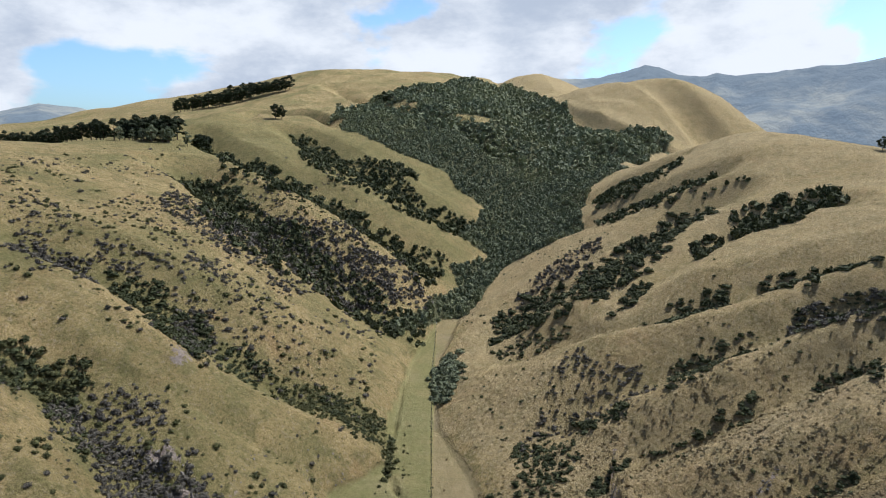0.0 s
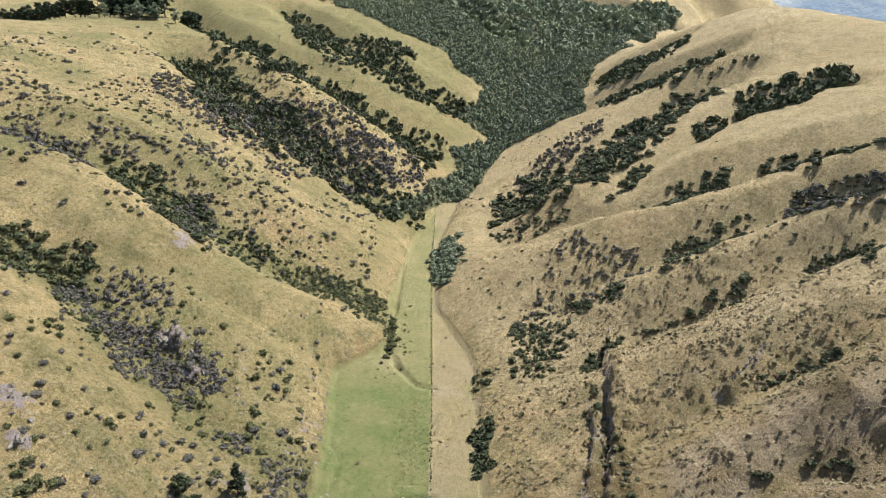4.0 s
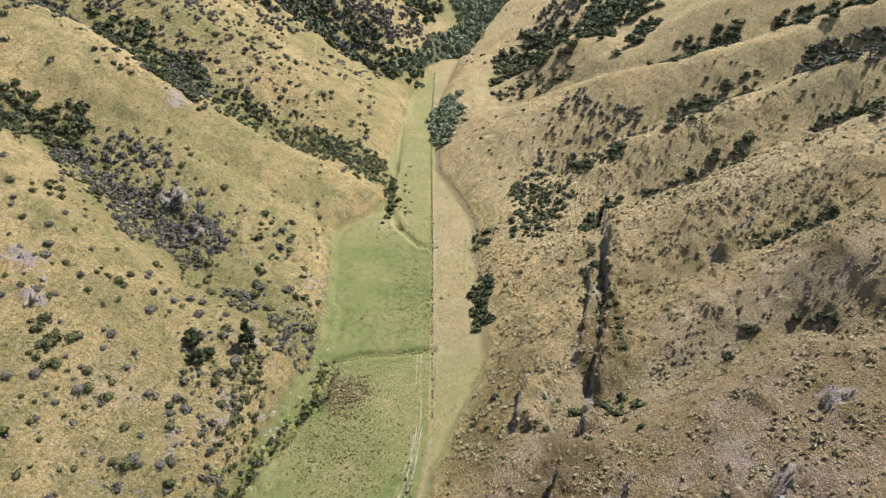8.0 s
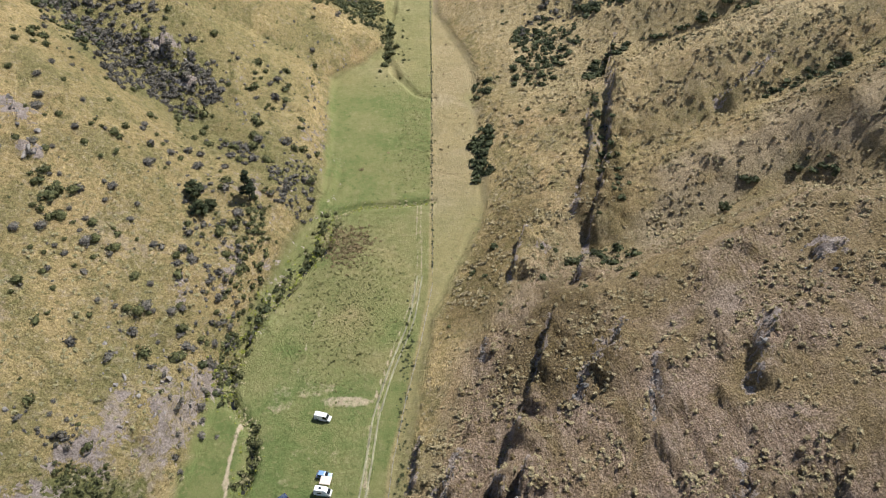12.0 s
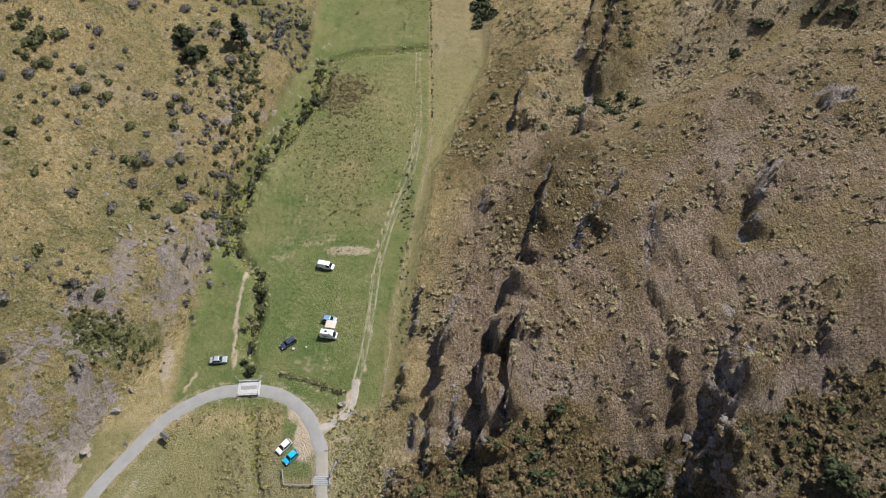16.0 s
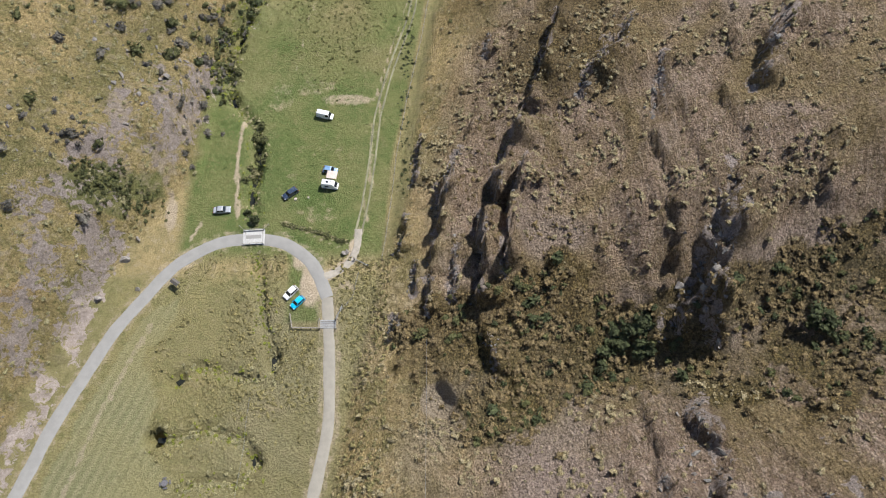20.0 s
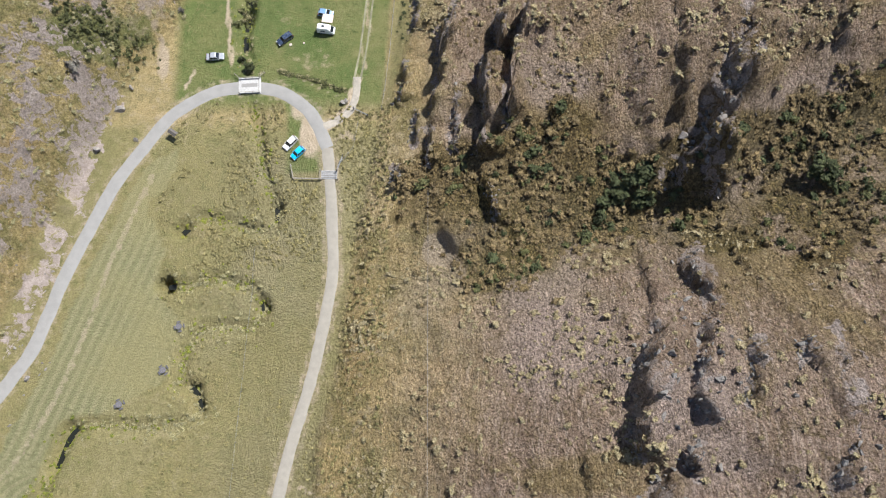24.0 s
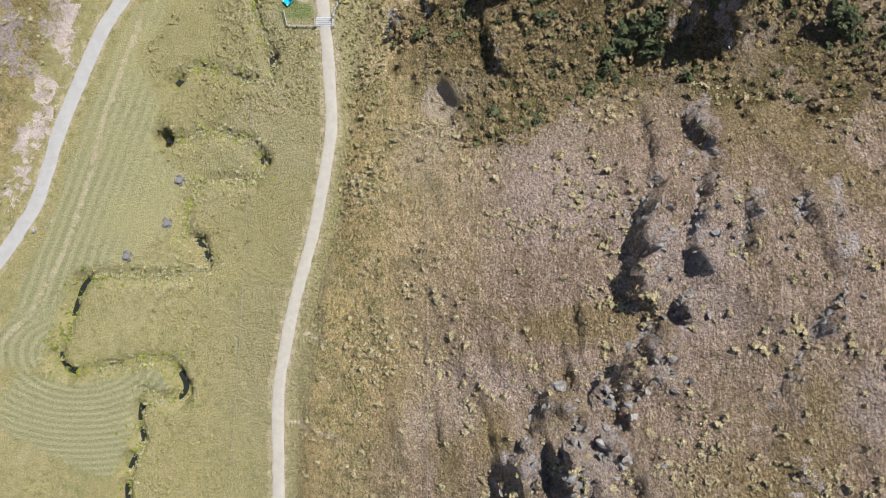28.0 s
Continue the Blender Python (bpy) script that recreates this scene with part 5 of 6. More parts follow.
def thing(name, x, y, turn=0.0, z=None, label="", category="", group=""):
    ob = new(name)
    ob.empty_display_size = 0.5
    ob.matrix_world = pose(x, y, float(ground_at(x, y)) if z is None else z, 0, 0, turn)
    return tagged(ob, label, category, group)


def slab(size, at=(0, 0, 0), bevel=0.03, turn=None, bm=None):
    """A box with rounded edges, its centre at the place given."""
    bm = bm or bmesh.new()
    m = Matrix.Translation(at) @ (turn or Matrix()) @ Matrix.Diagonal((*size, 1))
    made = bmesh.ops.create_cube(bm, size=1, matrix=m)
    if bevel:
        edges = {e for v in made["verts"] for e in v.link_edges}
        bmesh.ops.bevel(bm, geom=list(edges), offset=bevel, segments=2, profile=0.6, affect="EDGES")
    return bm


def rod(a, b, r=0.05, sides=8, bm=None, r2=None):
    bm = bm or bmesh.new()
    a, b = Vector(a), Vector(b)
    m = Matrix.Translation((a + b) / 2) @ (b - a).to_track_quat("Z", "Y").to_matrix().to_4x4()
    bmesh.ops.create_cone(bm, cap_ends=True, segments=sides, radius1=r, radius2=r if r2 is None else r2, depth=(b - a).length, matrix=m)
    return bm


def prism(profile, half, taper=1.0, bevel=0.06, skew=0.0):
    """A side outline (x, z) drawn out to both sides; the upper points come in by taper."""
    bm = bmesh.new()
    low, high = min(p[1] for p in profile), max(p[1] for p in profile)
    rows = []
    for sgn in (-1, 1):
        rows.append([bm.verts.new((x, sgn * half * (1 - (1 - taper) * (z - low) / max(high - low, 0.01)), z)) for x, z in profile])
    bm.faces.new(rows[0]), bm.faces.new(rows[1][::-1])
    n = len(profile)
    for i in range(n):
        bm.faces.new((rows[0][i], rows[1][i], rows[1][(i + 1) % n], rows[0][(i + 1) % n]))
    bmesh.ops.recalc_face_normals(bm, faces=bm.faces)
    if bevel:
        bmesh.ops.bevel(bm, geom=list(bm.edges), offset=bevel, segments=2, profile=0.6, affect="EDGES")
    return bm


def paint(name, colour):
    m, n, p = material(name)
    dust = n.noise(p, 1.7, 5, 0.6)
    finish(n, n.mix(n.span(dust, 0.45, 0.8), colour, tuple(0.8 * c + 0.06 for c in colour)), n.span(dust, 0.3, 0.8, 0.22, 0.42), **{"Coat Weight": 0.6})
    return m


TYRE = plain("tyre_rubber", (0.025, 0.025, 0.026), 0.85)
RIM = plain("wheel_alloy", (0.50, 0.50, 0.51), 0.35, 0.9)
CARGLASS = plain("dark_car_glass", (0.020, 0.024, 0.028), 0.08)
LAMP = plain("headlamp_plastic", (0.72, 0.73, 0.74), 0.15)
TAIL = plain("tail_lamp_plastic", (0.35, 0.02, 0.02), 0.2)
TRIM = plain("black_trim", (0.03, 0.03, 0.032), 0.6)
WHITE, BLUE, SKYBLUE, NAVY, SILVER = paint("white_paint", (0.78, 0.78, 0.77)), paint("steel_blue_paint", (0.16, 0.27, 0.44)), paint("bright_blue_paint", (0.015, 0.42, 0.72)), paint("navy_paint", (0.035, 0.05, 0.085)), paint("silver_grey_paint", (0.30, 0.31, 0.33))
CANVAS = plain("pinkish_canvas", (0.66, 0.55, 0.48), 0.9, bump=0.3)
CONCRETE = plain("pale_concrete", (0.48, 0.465, 0.44), 0.9, bump=0.4)
WOOD = plain("weathered_timber", (0.36, 0.32, 0.27), 0.85, vary=0.2, scale=6, bump=0.5)
DARKWOOD = plain("dark_timber", (0.13, 0.115, 0.10), 0.85, vary=0.2, scale=6, bump=0.5)
STEEL = plain("galvanised_steel", (0.48, 0.49, 0.50), 0.45, 0.8)


def car(x, y, turn, size, mat, label, style="hatch"):
    long, wide, tall = size
    ob = thing("car" if style != "van" else "van", x, y, turn, label=label, category="car" if style != "van" else "van", group="parked vehicles")
    h, w = long / 2, wide / 2
    belt = tall * (0.56 if style != "van" else 0.50)
    body = [(-h, 0.32), (-h * 0.99, belt * 0.85), (-h * 0.93, belt), (h * 0.50, belt), (h * 0.90, belt * 0.80), (h, belt * 0.58), (h * 0.99, 0.30), (h * 0.6, 0.20), (-h * 0.6, 0.20)]
    part("body", prism(body, w, 0.94, 0.07), mat, ob)
    back, front, roof0, roof1 = {"hatch": (-0.92, 0.50, -0.72, 0.12), "sedan": (-0.66, 0.46, -0.42, 0.12), "wagon": (-0.95, 0.46, -0.84, 0.16), "van": (-0.97, 0.72, -0.93, 0.46)}[style]
    cabin = [(h * back, belt - 0.03), (h * roof0, tall - 0.03), (h * roof1, tall - 0.03), (h * front, belt - 0.03)]
    part("cabin_glass", prism(cabin, w * 0.93, 0.80, 0.04), CARGLASS, ob, "dark tinted car windows")
    lid = [(h * roof0 - 0.06, tall - 0.07), (h * roof0 + 0.06, tall), (h * roof1 - 0.05, tall), (h * roof1 + 0.10, tall - 0.07)]
    part("roof", prism(lid, w * 0.79, 0.97, 0.03), mat, ob)
    for sgn in (-1, 1):
        for k in ((roof0 + back) / 2 + 0.02, (roof0 + roof1) / 2, (roof1 + front) / 2):
            lean = (front - roof1) * h * 0.4 if k > roof1 - 0.01 else 0
            part("pillar", rod((h * k + lean * 0.5, sgn * w * 0.915, belt - 0.05), (h * k - lean * 0.5, sgn * w * 0.765, tall - 0.04), 0.045, 6), mat, ob)
        if style == "van":
            part("side_panel", slab((h * 1.02, 0.04, tall - belt - 0.12), (-h * 0.42, sgn * w * 0.86, (tall + belt) / 2), 0.015, Matrix.Rotation(sgn * 0.16, 4, "X")), mat, ob)
        part("wing_mirror", slab((0.12, 0.20, 0.13), (h * 0.40, sgn * (w + 0.08), belt + 0.06), 0.03), mat, ob)
        part("headlight", slab((0.22, 0.30, 0.14), (h * 0.93, sgn * w * 0.74, belt * 0.70), 0.04), LAMP, ob, "clear headlight")
        part("tail_light", slab((0.10, 0.24, 0.26), (-h * 0.97, sgn * w * 0.78, belt * 0.82), 0.03), TAIL, ob, "red tail light")
        for k in (-0.60, 0.62):
            wheel = part("wheel", rod((h * k, sgn * (w - 0.20), 0.31), (h * k, sgn * (w + 0.01), 0.31), 0.31, 20), TYRE, ob, "black rubber wheel")
            part("rim", rod((h * k, sgn * (w - 0.02), 0.31), (h * k, sgn * (w + 0.03), 0.31), 0.19, 12), RIM, wheel, "alloy rim")
    part("bumper", slab((0.16, wide * 0.92, 0.20), (h * 0.97, 0, 0.38), 0.05), TRIM, ob, "black front bumper")
    part("rear_bumper", slab((0.14, wide * 0.92, 0.20), (-h * 0.97, 0, 0.40), 0.05), TRIM, ob, "black rear bumper")
    return ob


car(-30.3, 107.0, -14, (4.35, 1.68, 1.85), WHITE, "white van with dark windows parked on mown grass", "van")
car(-27.9, 90.6, -9, (3.7, 1.60, 1.45), BLUE, "steel blue hatchback parked beside a camper van")
car(-37.3, 84.0, 218, (4.1, 1.66, 1.45), NAVY, "dark navy station wagon parked on mown grass", "wagon")
car(-53.4, 79.5, 4, (4.2, 1.68, 1.42), SILVER, "silver grey sedan glinting on the grass verge", "sedan")
car(-34.9, 58.1, 228, (3.8, 1.62, 1.42), WHITE, "white hatchback parked on grass beside the gravel")
car(-33.1, 55.7, 226, (3.6, 1.60, 1.46), SKYBLUE, "bright blue hatchback parked on grass beside the gravel")


def camper():
    ob = thing("camper_van", -27.7, 86.2, -8, label="white camper van with a raised roof on mown grass", category="camper van", group="parked vehicles")
    part("body", prism([(-2.3, 0.4), (-2.3, 1.9), (1.3, 1.9), (2.15, 1.15), (2.4, 1.0), (2.45, 0.4)], 1.0, 0.93, 0.09), WHITE, ob)
    part("roof_box", prism([(-2.25, 1.88), (-2.15, 2.55), (0.9, 2.6), (1.5, 1.9)], 0.92, 0.86, 0.10), WHITE, ob)
    part("roof_hatch", slab((0.7, 0.6, 0.08), (-0.6, 0, 2.62), 0.03), CARGLASS, ob, "smoked roof hatch")
    part("roof_rack", slab((0.08, 1.5, 0.06), (0.4, 0, 2.66), 0.02), TRIM, ob, "black roof bar")
    part("windscreen", prism([(1.36, 1.84), (1.42, 1.88), (2.14, 1.22), (2.06, 1.18)], 0.84, 1.0, 0.0), CARGLASS, ob, "dark windscreen")
    for sgn in (-1, 1):
        part("side_window", slab((1.2, 0.05, 0.5), (-0.7, sgn * 0.955, 1.5), 0.02), CARGLASS, ob, "dark side window")
        part("headlight", slab((0.2, 0.3, 0.18), (2.36, sgn * 0.72, 0.86), 0.04), LAMP, ob)
        for k in (-1.4, 1.5):
            wheel = part("wheel", rod((k, sgn * 0.80, 0.33), (k, sgn * 1.02, 0.33), 0.33, 20), TYRE, ob, "black rubber wheel")
            part("rim", rod((k, sgn * 0.99, 0.33), (k, sgn * 1.04, 0.33), 0.2, 12), RIM, wheel, "steel rim")
    ob.matrix_world = ob.matrix_world @ Matrix.Scale(0.86, 4)
    tent = thing("awning", -27.2, 88.4, -8, label="pinkish canvas awning pitched between a camper and a car", category="awning")
    part("canopy", prism([(-1.3, 1.98), (-1.2, 2.06), (0, 2.16), (1.2, 2.06), (1.3, 1.98)], 1.05, 1.0, 0.02), CANVAS, tent)
    for px in (-1.2, 1.2):
        for py in (-1.0, 1.0):
            part("pole", rod((px, py, 0), (px, py, 2.0), 0.03), STEEL, tent, "thin steel awning pole")
    for x, y, r in ((-35.9, 82.6, 0.3), (-32.8, 83.0, 0.2)):
        stool = thing("camp_stool", x, y, 20, label="small pale folding camp stool on mown grass", category="stool")
        part("seat", slab((r * 2, r * 2, 0.06), (0, 0, 0.42), 0.02), CANVAS, stool)
        for sx in (-1, 1):
            part("leg", rod((sx * r * 0.8, -r, 0), (-sx * r * 0.6, r * 0.6, 0.42), 0.02, 6), STEEL, stool)


camper()


def bridge():
    ob = thing("road_bridge", -45.0, 72.3, 3, z=float(floor_z(72.3)) + 0.08, label="short pale concrete bridge carrying the gravel road over the stream", category="bridge")
    part("deck", slab((4.6, 3.7, 0.40), (0, 0, 0.02), 0.04), CONCRETE, ob)
    part("wheel_track", slab((4.2, 1.0, 0.05), (0, 0.1, 0.235), 0.01), GRAVEL, ob, "grey gravel strip worn along the deck")
    for sgn in (-1, 1):
        part("kerb", slab((5.4, 0.28, 0.30), (0, sgn * 1.92, 0.32), 0.03), CONCRETE, ob)
        part("abutment", slab((0.6, 4.4, 2.0), (sgn * 2.7, 0, -0.86), 0.05), CONCRETE, ob)
        part("hand_rail", rod((-2.8, sgn * 2.0, 0.95), (2.8, sgn * 2.0, 0.95), 0.06), WOOD, ob, "weathered timber rail")
        for k in (-2.7, -0.9, 0.9, 2.7):
            part("rail_post", slab((0.14, 0.14, 0.9), (k, sgn * 2.0, 0.6), 0.02), WOOD, ob)
        part("wing_rail", rod((sgn * 2.8, 2.0, 0.9), (sgn * 4.0, 3.3, 0.8), 0.06), WOOD, ob)
        part("wing_post", slab((0.14, 0.14, 1.1), (sgn * 4.0, 3.3, 0.35), 0.02), WOOD, ob)
    ob.matrix_world = ob.matrix_world @ Matrix.Diagonal((0.86, 0.92, 1, 1))


bridge()


def fence(name, line, gap, label, wires=3, tall=1.15, mat=None, post=0.09):
    """Posts with strained wires between them, following the ground."""
    ob = thing(name, line[0][0], line[0][1], label=label, category="fence")
    ox, oy, oz = ob.matrix_world.translation
    pts = []
    for a, b in zip(line, line[1:]):
        k = max(1, round(math.dist(a, b) / gap))
        pts += [(a[0] + (b[0] - a[0]) * i / k, a[1] + (b[1] - a[1]) * i / k) for i in range(k)]
    pts.append(line[-1])
    me = None
    tops = []
    for x, y in pts:
        z = float(ground_at(x, y))
        if me is None:
            first = part("post", slab((post, post, tall + 0.4), (0, 0, (tall - 0.4) / 2), 0.012), mat or DARKWOOD, ob)
            me = first.data
        else:
            first = new("post", me)
            first.parent = ob
        first.matrix_basis = pose(x - ox, y - oy, z - oz, random.uniform(-3, 3), random.uniform(-3, 3), random.uniform(0, 90))
        tops.append(Vector((x - ox, y - oy, z - oz)))
    for k in range(wires):
        bm = bmesh.new()
        for a, b in zip(tops, tops[1:]):
            up = Vector((0, 0, tall * (0.95 - 0.3 * k)))
            rod(a + up, b + up, 0.012, 4, bm)
        part("wire", bm, STEEL, ob, "thin galvanised fence wire")
    return ob


fence("wire_fence", ((-4, 530), (-6, 430), (-4.8, 326), (-3.7, 267), (-3.1, 197), (-2.6, 160)), 4.5, "long straight wire fence dividing green field from dry slope", 4)
fence("wire_fence", ((-2.6, 156), (-5.8, 132), (-9.3, 112), (-11.7, 94), (-12.6, 81), (-14.3, 66)), 4.0, "wire fence along the edge of the mown field", 4)
fence("wire_fence", ((-3.4, 44), (-3.4, 17), (-3.3, -5), (-3.3, -27), (-3.3, -60)), 3.6, "wire fence running up the dry slope", 4, mat=WOOD)
fence("wire_fence", ((-41.5, 34), (-42.5, 8), (-44, -18), (-46.5, -50)), 5.0, "old sagging wire fence through rank grass", 2)
fence("wire_fence", ((-19.6, 63), (-20.6, 57), (-24.0, 52.4)), 2.2, "short wire fence beside the road end", 3, mat=WOOD)


def rail_fence(line, label):
    ob = thing("rail_fence", *line[0], label=label, category="fence")
    ox, oy, oz = ob.matrix_world.translation
    for a, b in zip(line, line[1:]):
        k = max(1, round(math.dist(a, b) / 2.0))
        pts = [Vector((a[0] + (b[0] - a[0]) * i / k, a[1] + (b[1] - a[1]) * i / k, 0)) for i in range(k + 1)]
        for i, p in enumerate(pts):
            p.z = float(ground_at(p.x, p.y))
            if i < k or b == line[-1]:
                part("post", slab((0.16, 0.16, 1.2), (p.x - ox, p.y - oy, p.z - oz + 0.4), 0.02), WOOD, ob)
        for p, q in zip(pts, pts[1:]):
            for up in (0.5, 0.92):
                part("rail", rod((p.x - ox, p.y - oy, p.z - oz + up), (q.x - ox, q.y - oy, q.z - oz + up), 0.07, 6), WOOD, ob)
    return ob


rail_fence(((-34.6, 52.9), (-33.9, 49.7), (-27.6, 49.5)), "pale timber rail fence round a grassy parking bay")


def gate(x, y, turn, wide, label):
    ob = thing("farm_gate", x, y, turn, label=label, category="gate")
    for up in (0.25, 0.5, 0.75, 1.1):
        part("bar", rod((0, 0, up), (wide, 0, up), 0.025, 6), STEEL, ob)
    for k in (0, 0.5, 1):
        part("upright", rod((wide * k, 0, 0.2), (wide * k, 0, 1.1), 0.03, 6), STEEL, ob)
    part("brace", rod((0.05, 0, 0.25), (wide * 0.95, 0, 1.08), 0.02, 6), STEEL, ob)
    for k in (-0.18, wide + 0.18):
        part("gate_post", slab((0.2, 0.2, 1.7), (k, 0, 0.5), 0.03), DARKWOOD, ob, "dark timber gate post")


gate(-20.6, 66.4, -28, 3.4, "grey steel farm gate standing open beside the track")
gate(-24.1, 51.6, 70, 3.4, "grey steel farm gate swung back beside the cattle stop")


def cattle_stop():
    ob = thing("cattle_stop", -25.9, 50.6, 0, z=float(ground_at(-25.9, 50.6)) + 0.06, label="steel cattle stop set across the gravel road", category="cattle stop")
    part("pit_frame", slab((3.6, 2.0, 0.10), (0, 0, 0.05), 0.02), CONCRETE, ob)
    for k in range(9):
        part("bar", rod((-1.7, -0.85 + 0.21 * k, 0.13), (1.7, -0.85 + 0.21 * k, 0.13), 0.045, 6), DARKWOOD if k % 2 else STEEL, ob)
    for sgn in (-1, 1):
        part("wing", slab((0.10, 2.3, 0.12), (sgn * 1.95, 0, 0.9), 0.02), WOOD, ob, "pale timber wing rail")
        for e in (-1, 1):
            part("wing_post", slab((0.16, 0.16, 1.3), (sgn * 1.95, e * 1.1, 0.45), 0.02), WOOD, ob)


cattle_stop()


SILVERED = plain("silvered_timber", (0.155, 0.145, 0.150), 0.85, vary=0.2, scale=4.0, bump=0.3)


def picnic_table(x, y, turn):
    ob = thing("picnic_table", x, y, turn, label="octagonal grey timber picnic table with bench seats on mown grass", category="picnic table", group="picnic tables on the flat")
    bm = bmesh.new()
    bmesh.ops.create_cone(bm, cap_ends=True, segments=8, radius1=0.72, radius2=0.72, depth=0.06, matrix=Matrix.Translation((0, 0, 0.74)))
    part("tabletop", bm, SILVERED, ob)
    for k in range(4):
        r = Matrix.Rotation(k * math.pi / 2, 4, "Z")
        part("bench", slab((0.30, 0.85, 0.05), r @ Vector((1.02, 0, 0.45)), 0.012, r), SILVERED, ob)
        part("leg", rod(r @ Vector((0.15, 0, 0.70)), r @ Vector((0.62, 0, 0.0)), 0.05, 6), DARKWOOD, ob)
        part("arm", rod(r @ Vector((0.30, 0, 0.40)), r @ Vector((1.05, 0, 0.40)), 0.04, 6), DARKWOOD, ob)


for x, y, turn in ((-57.0, 16.5, 12), (-59.7, 7.3, 40), (-68.3, 0.2, 25)):
    picnic_table(x, y, turn)


def notice_board(x, y, turn):
    ob = thing("notice_board", x, y, turn, label="small roofed timber notice board beside the road", category="notice board")
    for sgn in (-1, 1):
        part("post", slab((0.14, 0.14, 2.0), (sgn * 0.8, 0, 0.9), 0.02), DARKWOOD, ob)
        part("roof_slope", slab((2.2, 0.75, 0.06), (0, sgn * 0.28, 2.0), 0.015, Matrix.Rotation(-sgn * 0.5, 4, "X")), DARKWOOD, ob)
    part("panel", slab((1.6, 0.06, 0.9), (0, 0, 1.35), 0.015), WOOD, ob)


notice_board(-61.3, 60.2, -35)


# ------------------------------------------------------------------ trees that stand alone or in rows
def limb_mesh(tall, r, seed):
    bm, rnd = bmesh.new(), random.Random(seed)
    rod((0, 0, -0.3), (0.1, 0, tall * 0.75), r, 8, bm, r * 0.35)
    for k in range(5):
        z, a = tall * rnd.uniform(0.25, 0.65), rnd.uniform(0, 6.28)
        rod((0, 0, z), (math.cos(a) * tall * 0.22, math.sin(a) * tall * 0.22, z + tall * 0.16), r * 0.4, 6, bm, r * 0.12)
    return bm


def crown_mesh(tall, wide, conifer, seed):
    """A crown out of many ragged clumps round the limbs."""
    r = np.random.default_rng(seed)
    vs, fs, base = [], [], 0
    for k in range(44 if conifer else 36):
        h = r.uniform(0, 1)
        reach = (1 - 0.85 * h) if conifer else math.sqrt(max(0.0, 1 - (2 * h - 0.85) ** 2))
        a, d = r.uniform(0, 6.28), math.sqrt(r.uniform(0.1, 1)) * reach * wide * 0.5
        v, f = bush_shape(r, 22, 4, 0.2, 0.7)
        size = wide * r.uniform(0.12, 0.22) * (1.15 - 0.5 * h if conifer else 1.0)
        vs.append(v * size + np.array([d * math.cos(a), d * math.sin(a), tall * (0.18 + 0.78 * h) - size * 0.4]))
        fs.append(f + base)
        base += len(v)
    return np.concatenate(vs), np.concatenate(fs)


TREES = {}


def tree(kind, x, y, scale=1.0, turn=0.0):
    tall, wide, conifer, mat, label = {
        "pine": (12, 6, True, LEAF_PINE, "dark conical pine tree"),
        "macrocarpa": (12, 9, False, LEAF_PINE, "dark broad-crowned macrocarpa tree on the ridge"),
        "poplar": (11, 7, False, LEAF_FOREST, "rounded mid-green tree on the ridge"),
        "kanuka": (5, 5, False, LEAF_DARK, "small dark evergreen tree on dry grass"),
    }[kind]
    seeds = sum(k[0] == kind for k in TREES)
    m = pose(x, y, float(ground_at(x, y)) - 0.15, 0, 0, turn)
    if seeds < 3:
        ob = new("tree")
        part("trunk", limb_mesh(tall, tall * 0.028, seeds), BARK, ob, "grey bark trunk with limbs")
        v, f = crown_mesh(tall, wide, conifer, 40 + seeds)
        crown = new("crown", mesh_from("crown", v, f, mat))
        crown.parent = ob
        TREES[(kind, seeds)] = ob
    else:
        ob = copy_thing(TREES[(kind, random.randrange(3))], m)
    ob.matrix_world = m @ Matrix.Scale(scale, 4)
    return tagged(ob, label, "tree", "trees on the ridge" if kind in ("macrocarpa", "poplar") else "")


tree("pine", -61.0, 179.5, 1.0)
tree("kanuka", -75.5, 174, 1.15), tree("kanuka", -73, 167, 1.0), tree("kanuka", -70.5, 171, 0.75), tree("kanuka", -45.2, 76.6, 0.5), tree("kanuka", -47.4, 79, 0.35)
tree("kanuka", 70.0, 41.8, 1.1), tree("kanuka", 82, 160, 0.7)
for i in range(30):
    k = i / 29
    tree("macrocarpa", -560 + 218 * k + random.uniform(-5, 5), 850 - 115 * k + random.uniform(-6, 6), random.uniform(1.35, 1.9), random.uniform(0, 360))
for i in range(20):
    tree("macrocarpa", random.gauss(-312, 17), random.gauss(762, 10), random.uniform(1.6, 2.3), random.uniform(0, 360))
for i in range(16):
    tree("poplar", random.gauss(-306, 20), random.gauss(732, 6), random.uniform(1.0, 1.6), random.uniform(0, 360))
for i in range(6):
    tree("macrocarpa", random.gauss(-272, 5), random.gauss(800, 6), random.uniform(1.3, 1.8), random.uniform(0, 360))
for i in range(34):
    k = i / 33
    tree("macrocarpa", -560 + 225 * k, 1495 + 50 * k + random.uniform(-8, 8), random.uniform(2.0, 2.6), random.uniform(0, 360))
for i in range(12):
    tree("macrocarpa", random.gauss(-470, 45), random.gauss(1640, 25), random.uniform(1.6, 2.4), random.uniform(0, 360))
tree("macrocarpa", -222, 936, 1.7), tree("macrocarpa", -214, 938, 1.5)
tree("macrocarpa", -114, 1364, 1.8), tree("macrocarpa", -104, 1360, 1.4), tree("macrocarpa", -126, 1366, 1.3)
tree("macrocarpa", 375, 600, 1.0), tree("macrocarpa", 384, 606, 0.9)


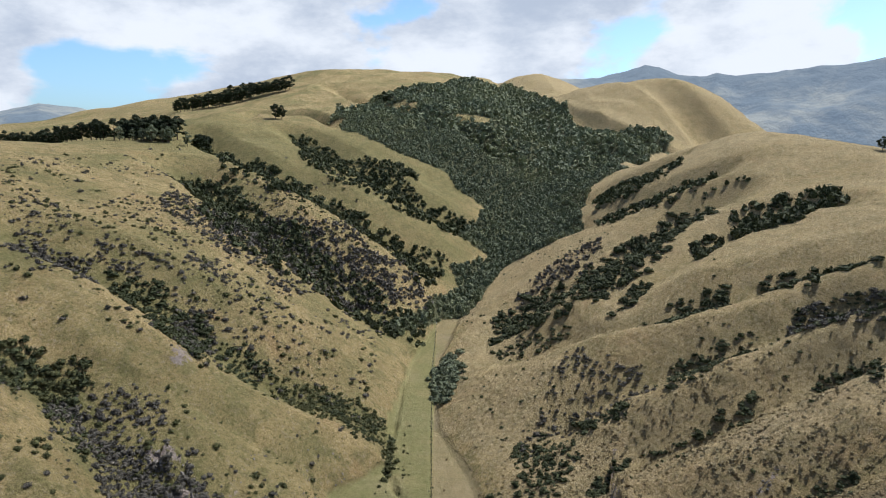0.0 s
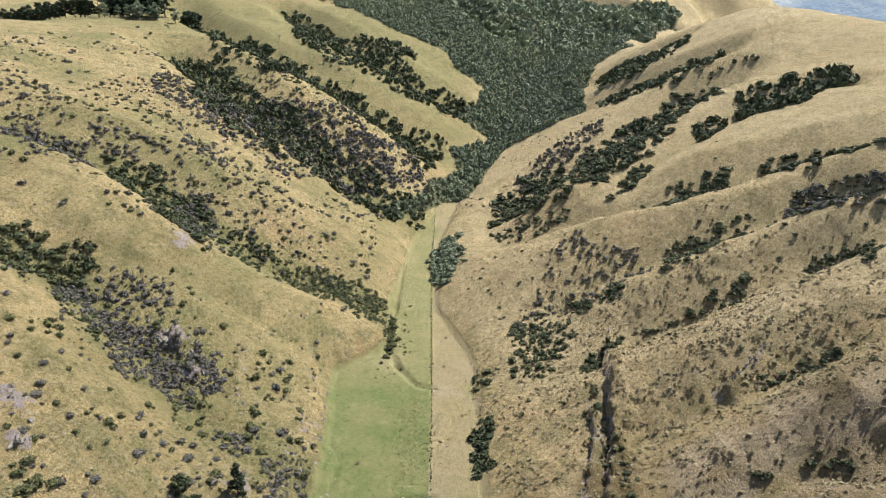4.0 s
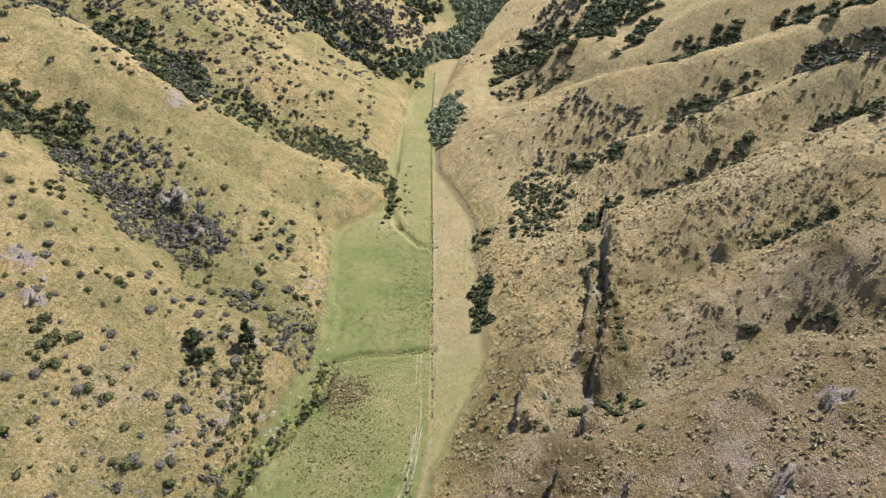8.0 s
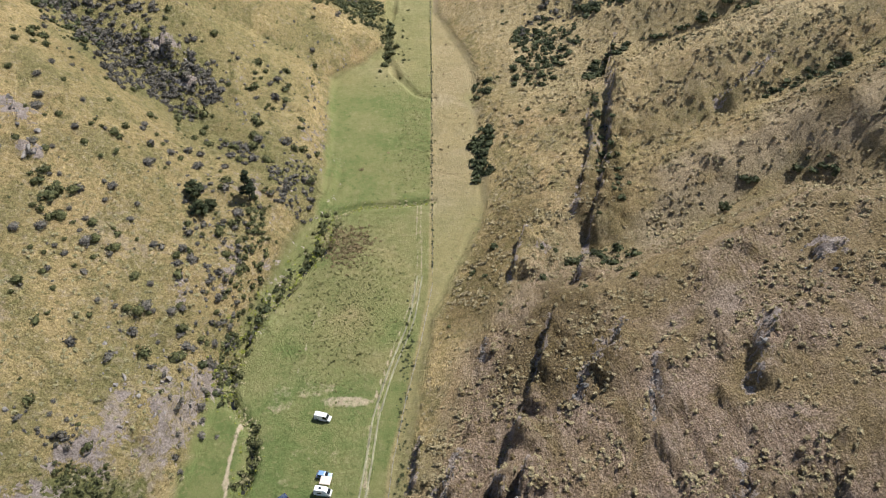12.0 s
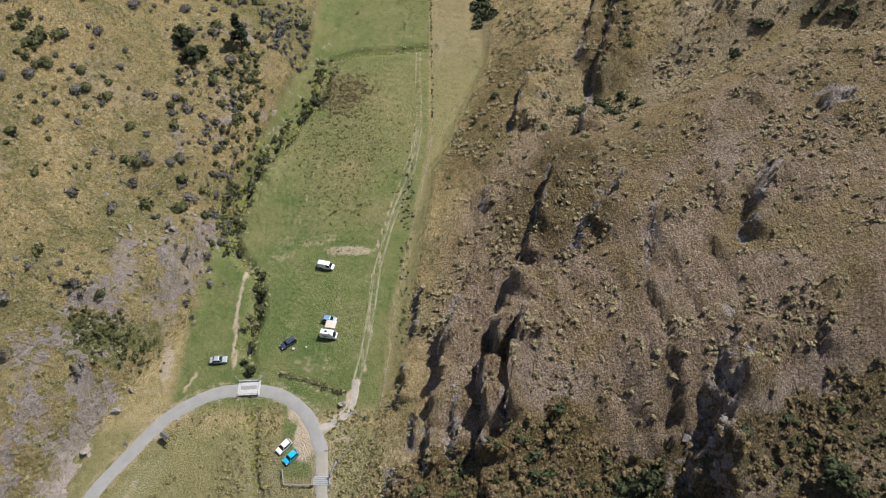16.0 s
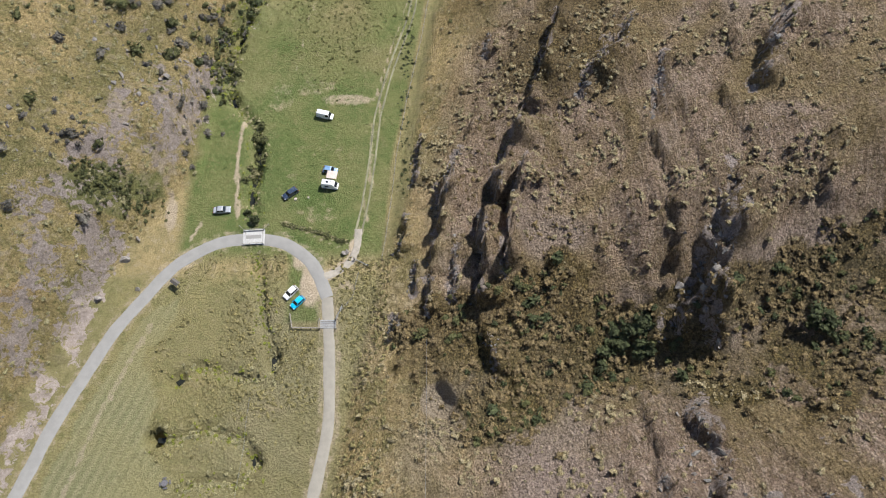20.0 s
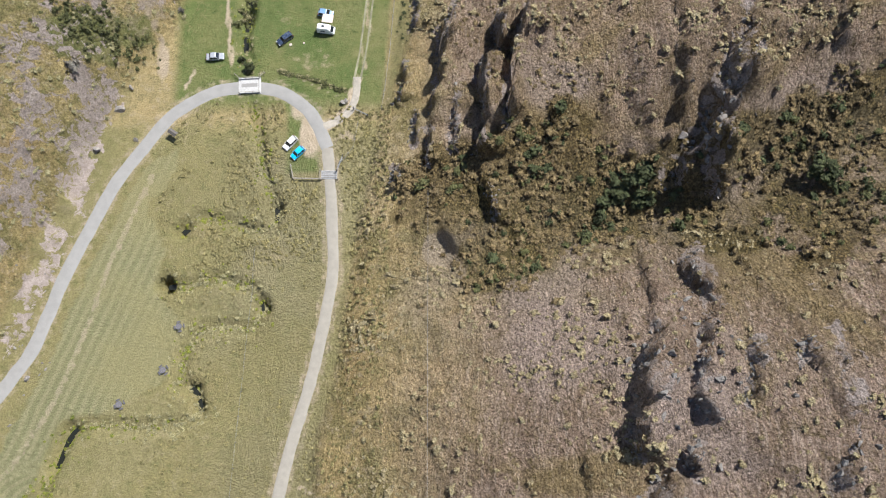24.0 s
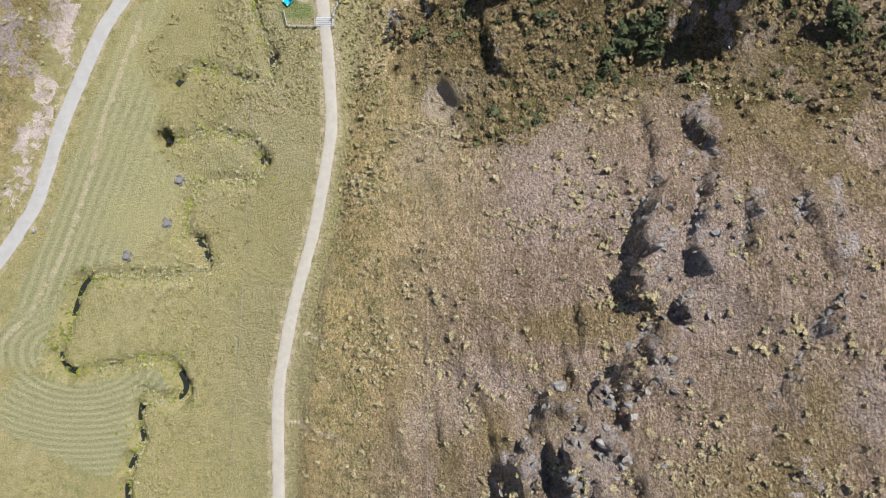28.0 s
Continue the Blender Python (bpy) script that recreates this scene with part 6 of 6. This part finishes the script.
# single shrubs on the nearer part of the sunny slope
def lone_shrubs():
    meshes = []
    for k in range(6):
        v, f = bush_shape(rng, 260, 8, 0.12, core=2)
        meshes.append((mesh_from("shrub", v, f, (LEAF_OLIVE, LEAF_GREY)[k % 2]), ("rounded olive shrub on dry grass", "rounded grey twiggy shrub on dry grass")[k % 2]))
    made = 0
    while made < 170:
        x, y = rng.uniform(-150, -60), rng.uniform(125, 262)
        if left_foot(y) - x < 6 or rough_noise(x, y, 48, 3, 101) < -0.35:
            continue
        me, label = meshes[int(rng.integers(0, 6))]
        ob = tagged(new("shrub", me), label, "shrub", "shrubs on the sunny slope")
        size = 0.8 + 1.2 * rng.uniform() ** 2
        ob.matrix_world = pose(x, y, float(ground_at(x, y)) - 0.1 * size, 0, 0, rng.uniform(0, 360)) @ Matrix.Diagonal((size, size * rng.uniform(0.8, 1.2), size, 1))
        made += 1


lone_shrubs()


# ------------------------------------------------------------------ rocks
def rock_shape(r, level=2):
    """An angular boulder: a ball cut by flat planes."""
    v, f = BALLS[level]
    cuts = r.normal(size=(11, 3))
    cuts /= np.linalg.norm(cuts, axis=1)[:, None]
    w = v * np.array([0.95, 1.15, 1.0])
    for c in cuts:
        over = np.maximum(w @ c - r.uniform(0.18, 0.60), 0)
        w = w - over[:, None] * c
    w *= 1 + 0.11 * r.uniform(-1, 1, (len(w), 1))
    w[:, 2] = w[:, 2] * 1.1 + 0.12
    return w * 1.35, f


ROCKS = [rock_shape(rng) for _ in range(10)]


def rocks():
    meshes = {mat: [mesh_from("boulder", v, f, mat) for v, f in ROCKS] for mat in (STONE, DARK_STONE)}

    def boulder(x, y, size, mat, label):
        ob = tagged(new("boulder", meshes[mat][int(rng.integers(0, 10))]), label, "boulder", "boulders")
        ob.matrix_world = pose(x, y, float(ground_at(x, y)) - 0.1 * size, 0, 0, rng.uniform(0, 360)) @ Matrix.Diagonal((size, size * rng.uniform(0.7, 1.2), size * rng.uniform(0.7, 1.3), 1))

    for x, y, rx, ry, count, low, high in ((-104, 245, 9, 5, 18, 0.5, 1.5), (-92, 233, 6, 4, 12, 0.4, 1.2), (-121, 175, 6, 6, 12, 0.4, 1.2), (-113, 164, 4, 4, 8, 0.4, 1.0)):
        for _ in range(count):
            boulder(x + rx * rng.normal() * 0.6, y + ry * rng.normal() * 0.6, rng.uniform(low, high), STONE, "pale grey boulder of a crag on the sunny slope")
    for x, y, size in ((-22.6, 68.6, 1.0), (-23.4, 68.3, 0.7), (-74.5, 66.5, 1.1), (-72, 71.5, 0.7), (-79, 57, 0.8), (-70, 59, 0.6), (-88.5, 5.5, 0.6), (-91, -4, 0.7)):
        boulder(x, y, size, STONE, "pale boulder at the foot of the bluff")
    for x, y, rx, ry, count, low, high in ((86, 119, 4, 5, 14, 0.2, 0.6), (32, -22, 8, 6, 26, 0.25, 1.0), (24, -32, 9, 9, 40, 0.25, 1.1), (50, 52, 4, 8, 22, 0.3, 1.0), (43, 6, 3, 11, 26, 0.25, 0.8), (36, 5, 3, 9, 18, 0.3, 0.9), (60, -10, 20, 25, 24, 0.2, 0.6)):
        for _ in range(count):
            boulder(x + rx * rng.normal() * 0.6, y + ry * rng.normal() * 0.6, rng.uniform(low, high), DARK_STONE if rng.uniform() < 0.8 else STONE, "weathered grey boulder on the dry slope")
    xs, ys = [], []
    for tall, reach, line in SCARPS:
        x, y = along_line(line, 70, 2.6, rng)
        xs.append(x), ys.append(y)
    for tall, reach, line in LEDGES[:FIRM_LEDGES]:
        x, y = along_line(line, 42, 1.3, rng)
        xs.append(x), ys.append(y)
    x, y = np.concatenate(xs), np.concatenate(ys)
    scatter("scarp_stones", ROCKS, x, y, 0.12 + 0.45 * rng.uniform(size=len(x)) ** 3, DARK_STONE, "broken grey stones along the scarps", "stones", rng)
    n = 2400
    x, y = rng.uniform(-112, -42, n), rng.uniform(-30, 300, n)
    keep = (left_foot(y) - x > 2) & (left_foot(y) - x < 34) & (rough_noise(x + 0.2 * y, y * 0.4, 11, 3, 87) > 0.02)
    x, y = x[keep], y[keep]
    scatter("bluff_stones", ROCKS, x, y, 0.15 + 0.7 * rng.uniform(size=len(x)) ** 3, STONE, "pale broken stones on the rocky bluff", "stones", rng)
    n = 130
    x, y = rng.uniform(-100, -80, n), rng.uniform(-10, 40, n)
    keep = np.abs(off_line(x, y, ROAD)[0] - 3.6) < 1.0
    scatter("verge_stones", ROCKS, x[keep], y[keep], rng.uniform(0.15, 0.4, int(keep.sum())), STONE, "pale stones along the road verge", "stones", rng)


rocks()


# dark still water in the stream bed
def stream_water():
    m, n, p = material("stream_water")
    finish(n, n.mix(n.noise(p, 0.6, 3), (0.008, 0.009, 0.006), (0.018, 0.019, 0.012)), 0.35, bump=n.noise(p, 3.0, 3), strength=0.05)
    for line in (CREEK_SIDE, CREEK_LOOPS, CREEK_TAIL):
        ob = ribbon("water", line, 1.2, m, "dark narrow stream between undercut banks", gap=0.8, level=-2.55)
        tagged(ob, category="stream")


stream_water()
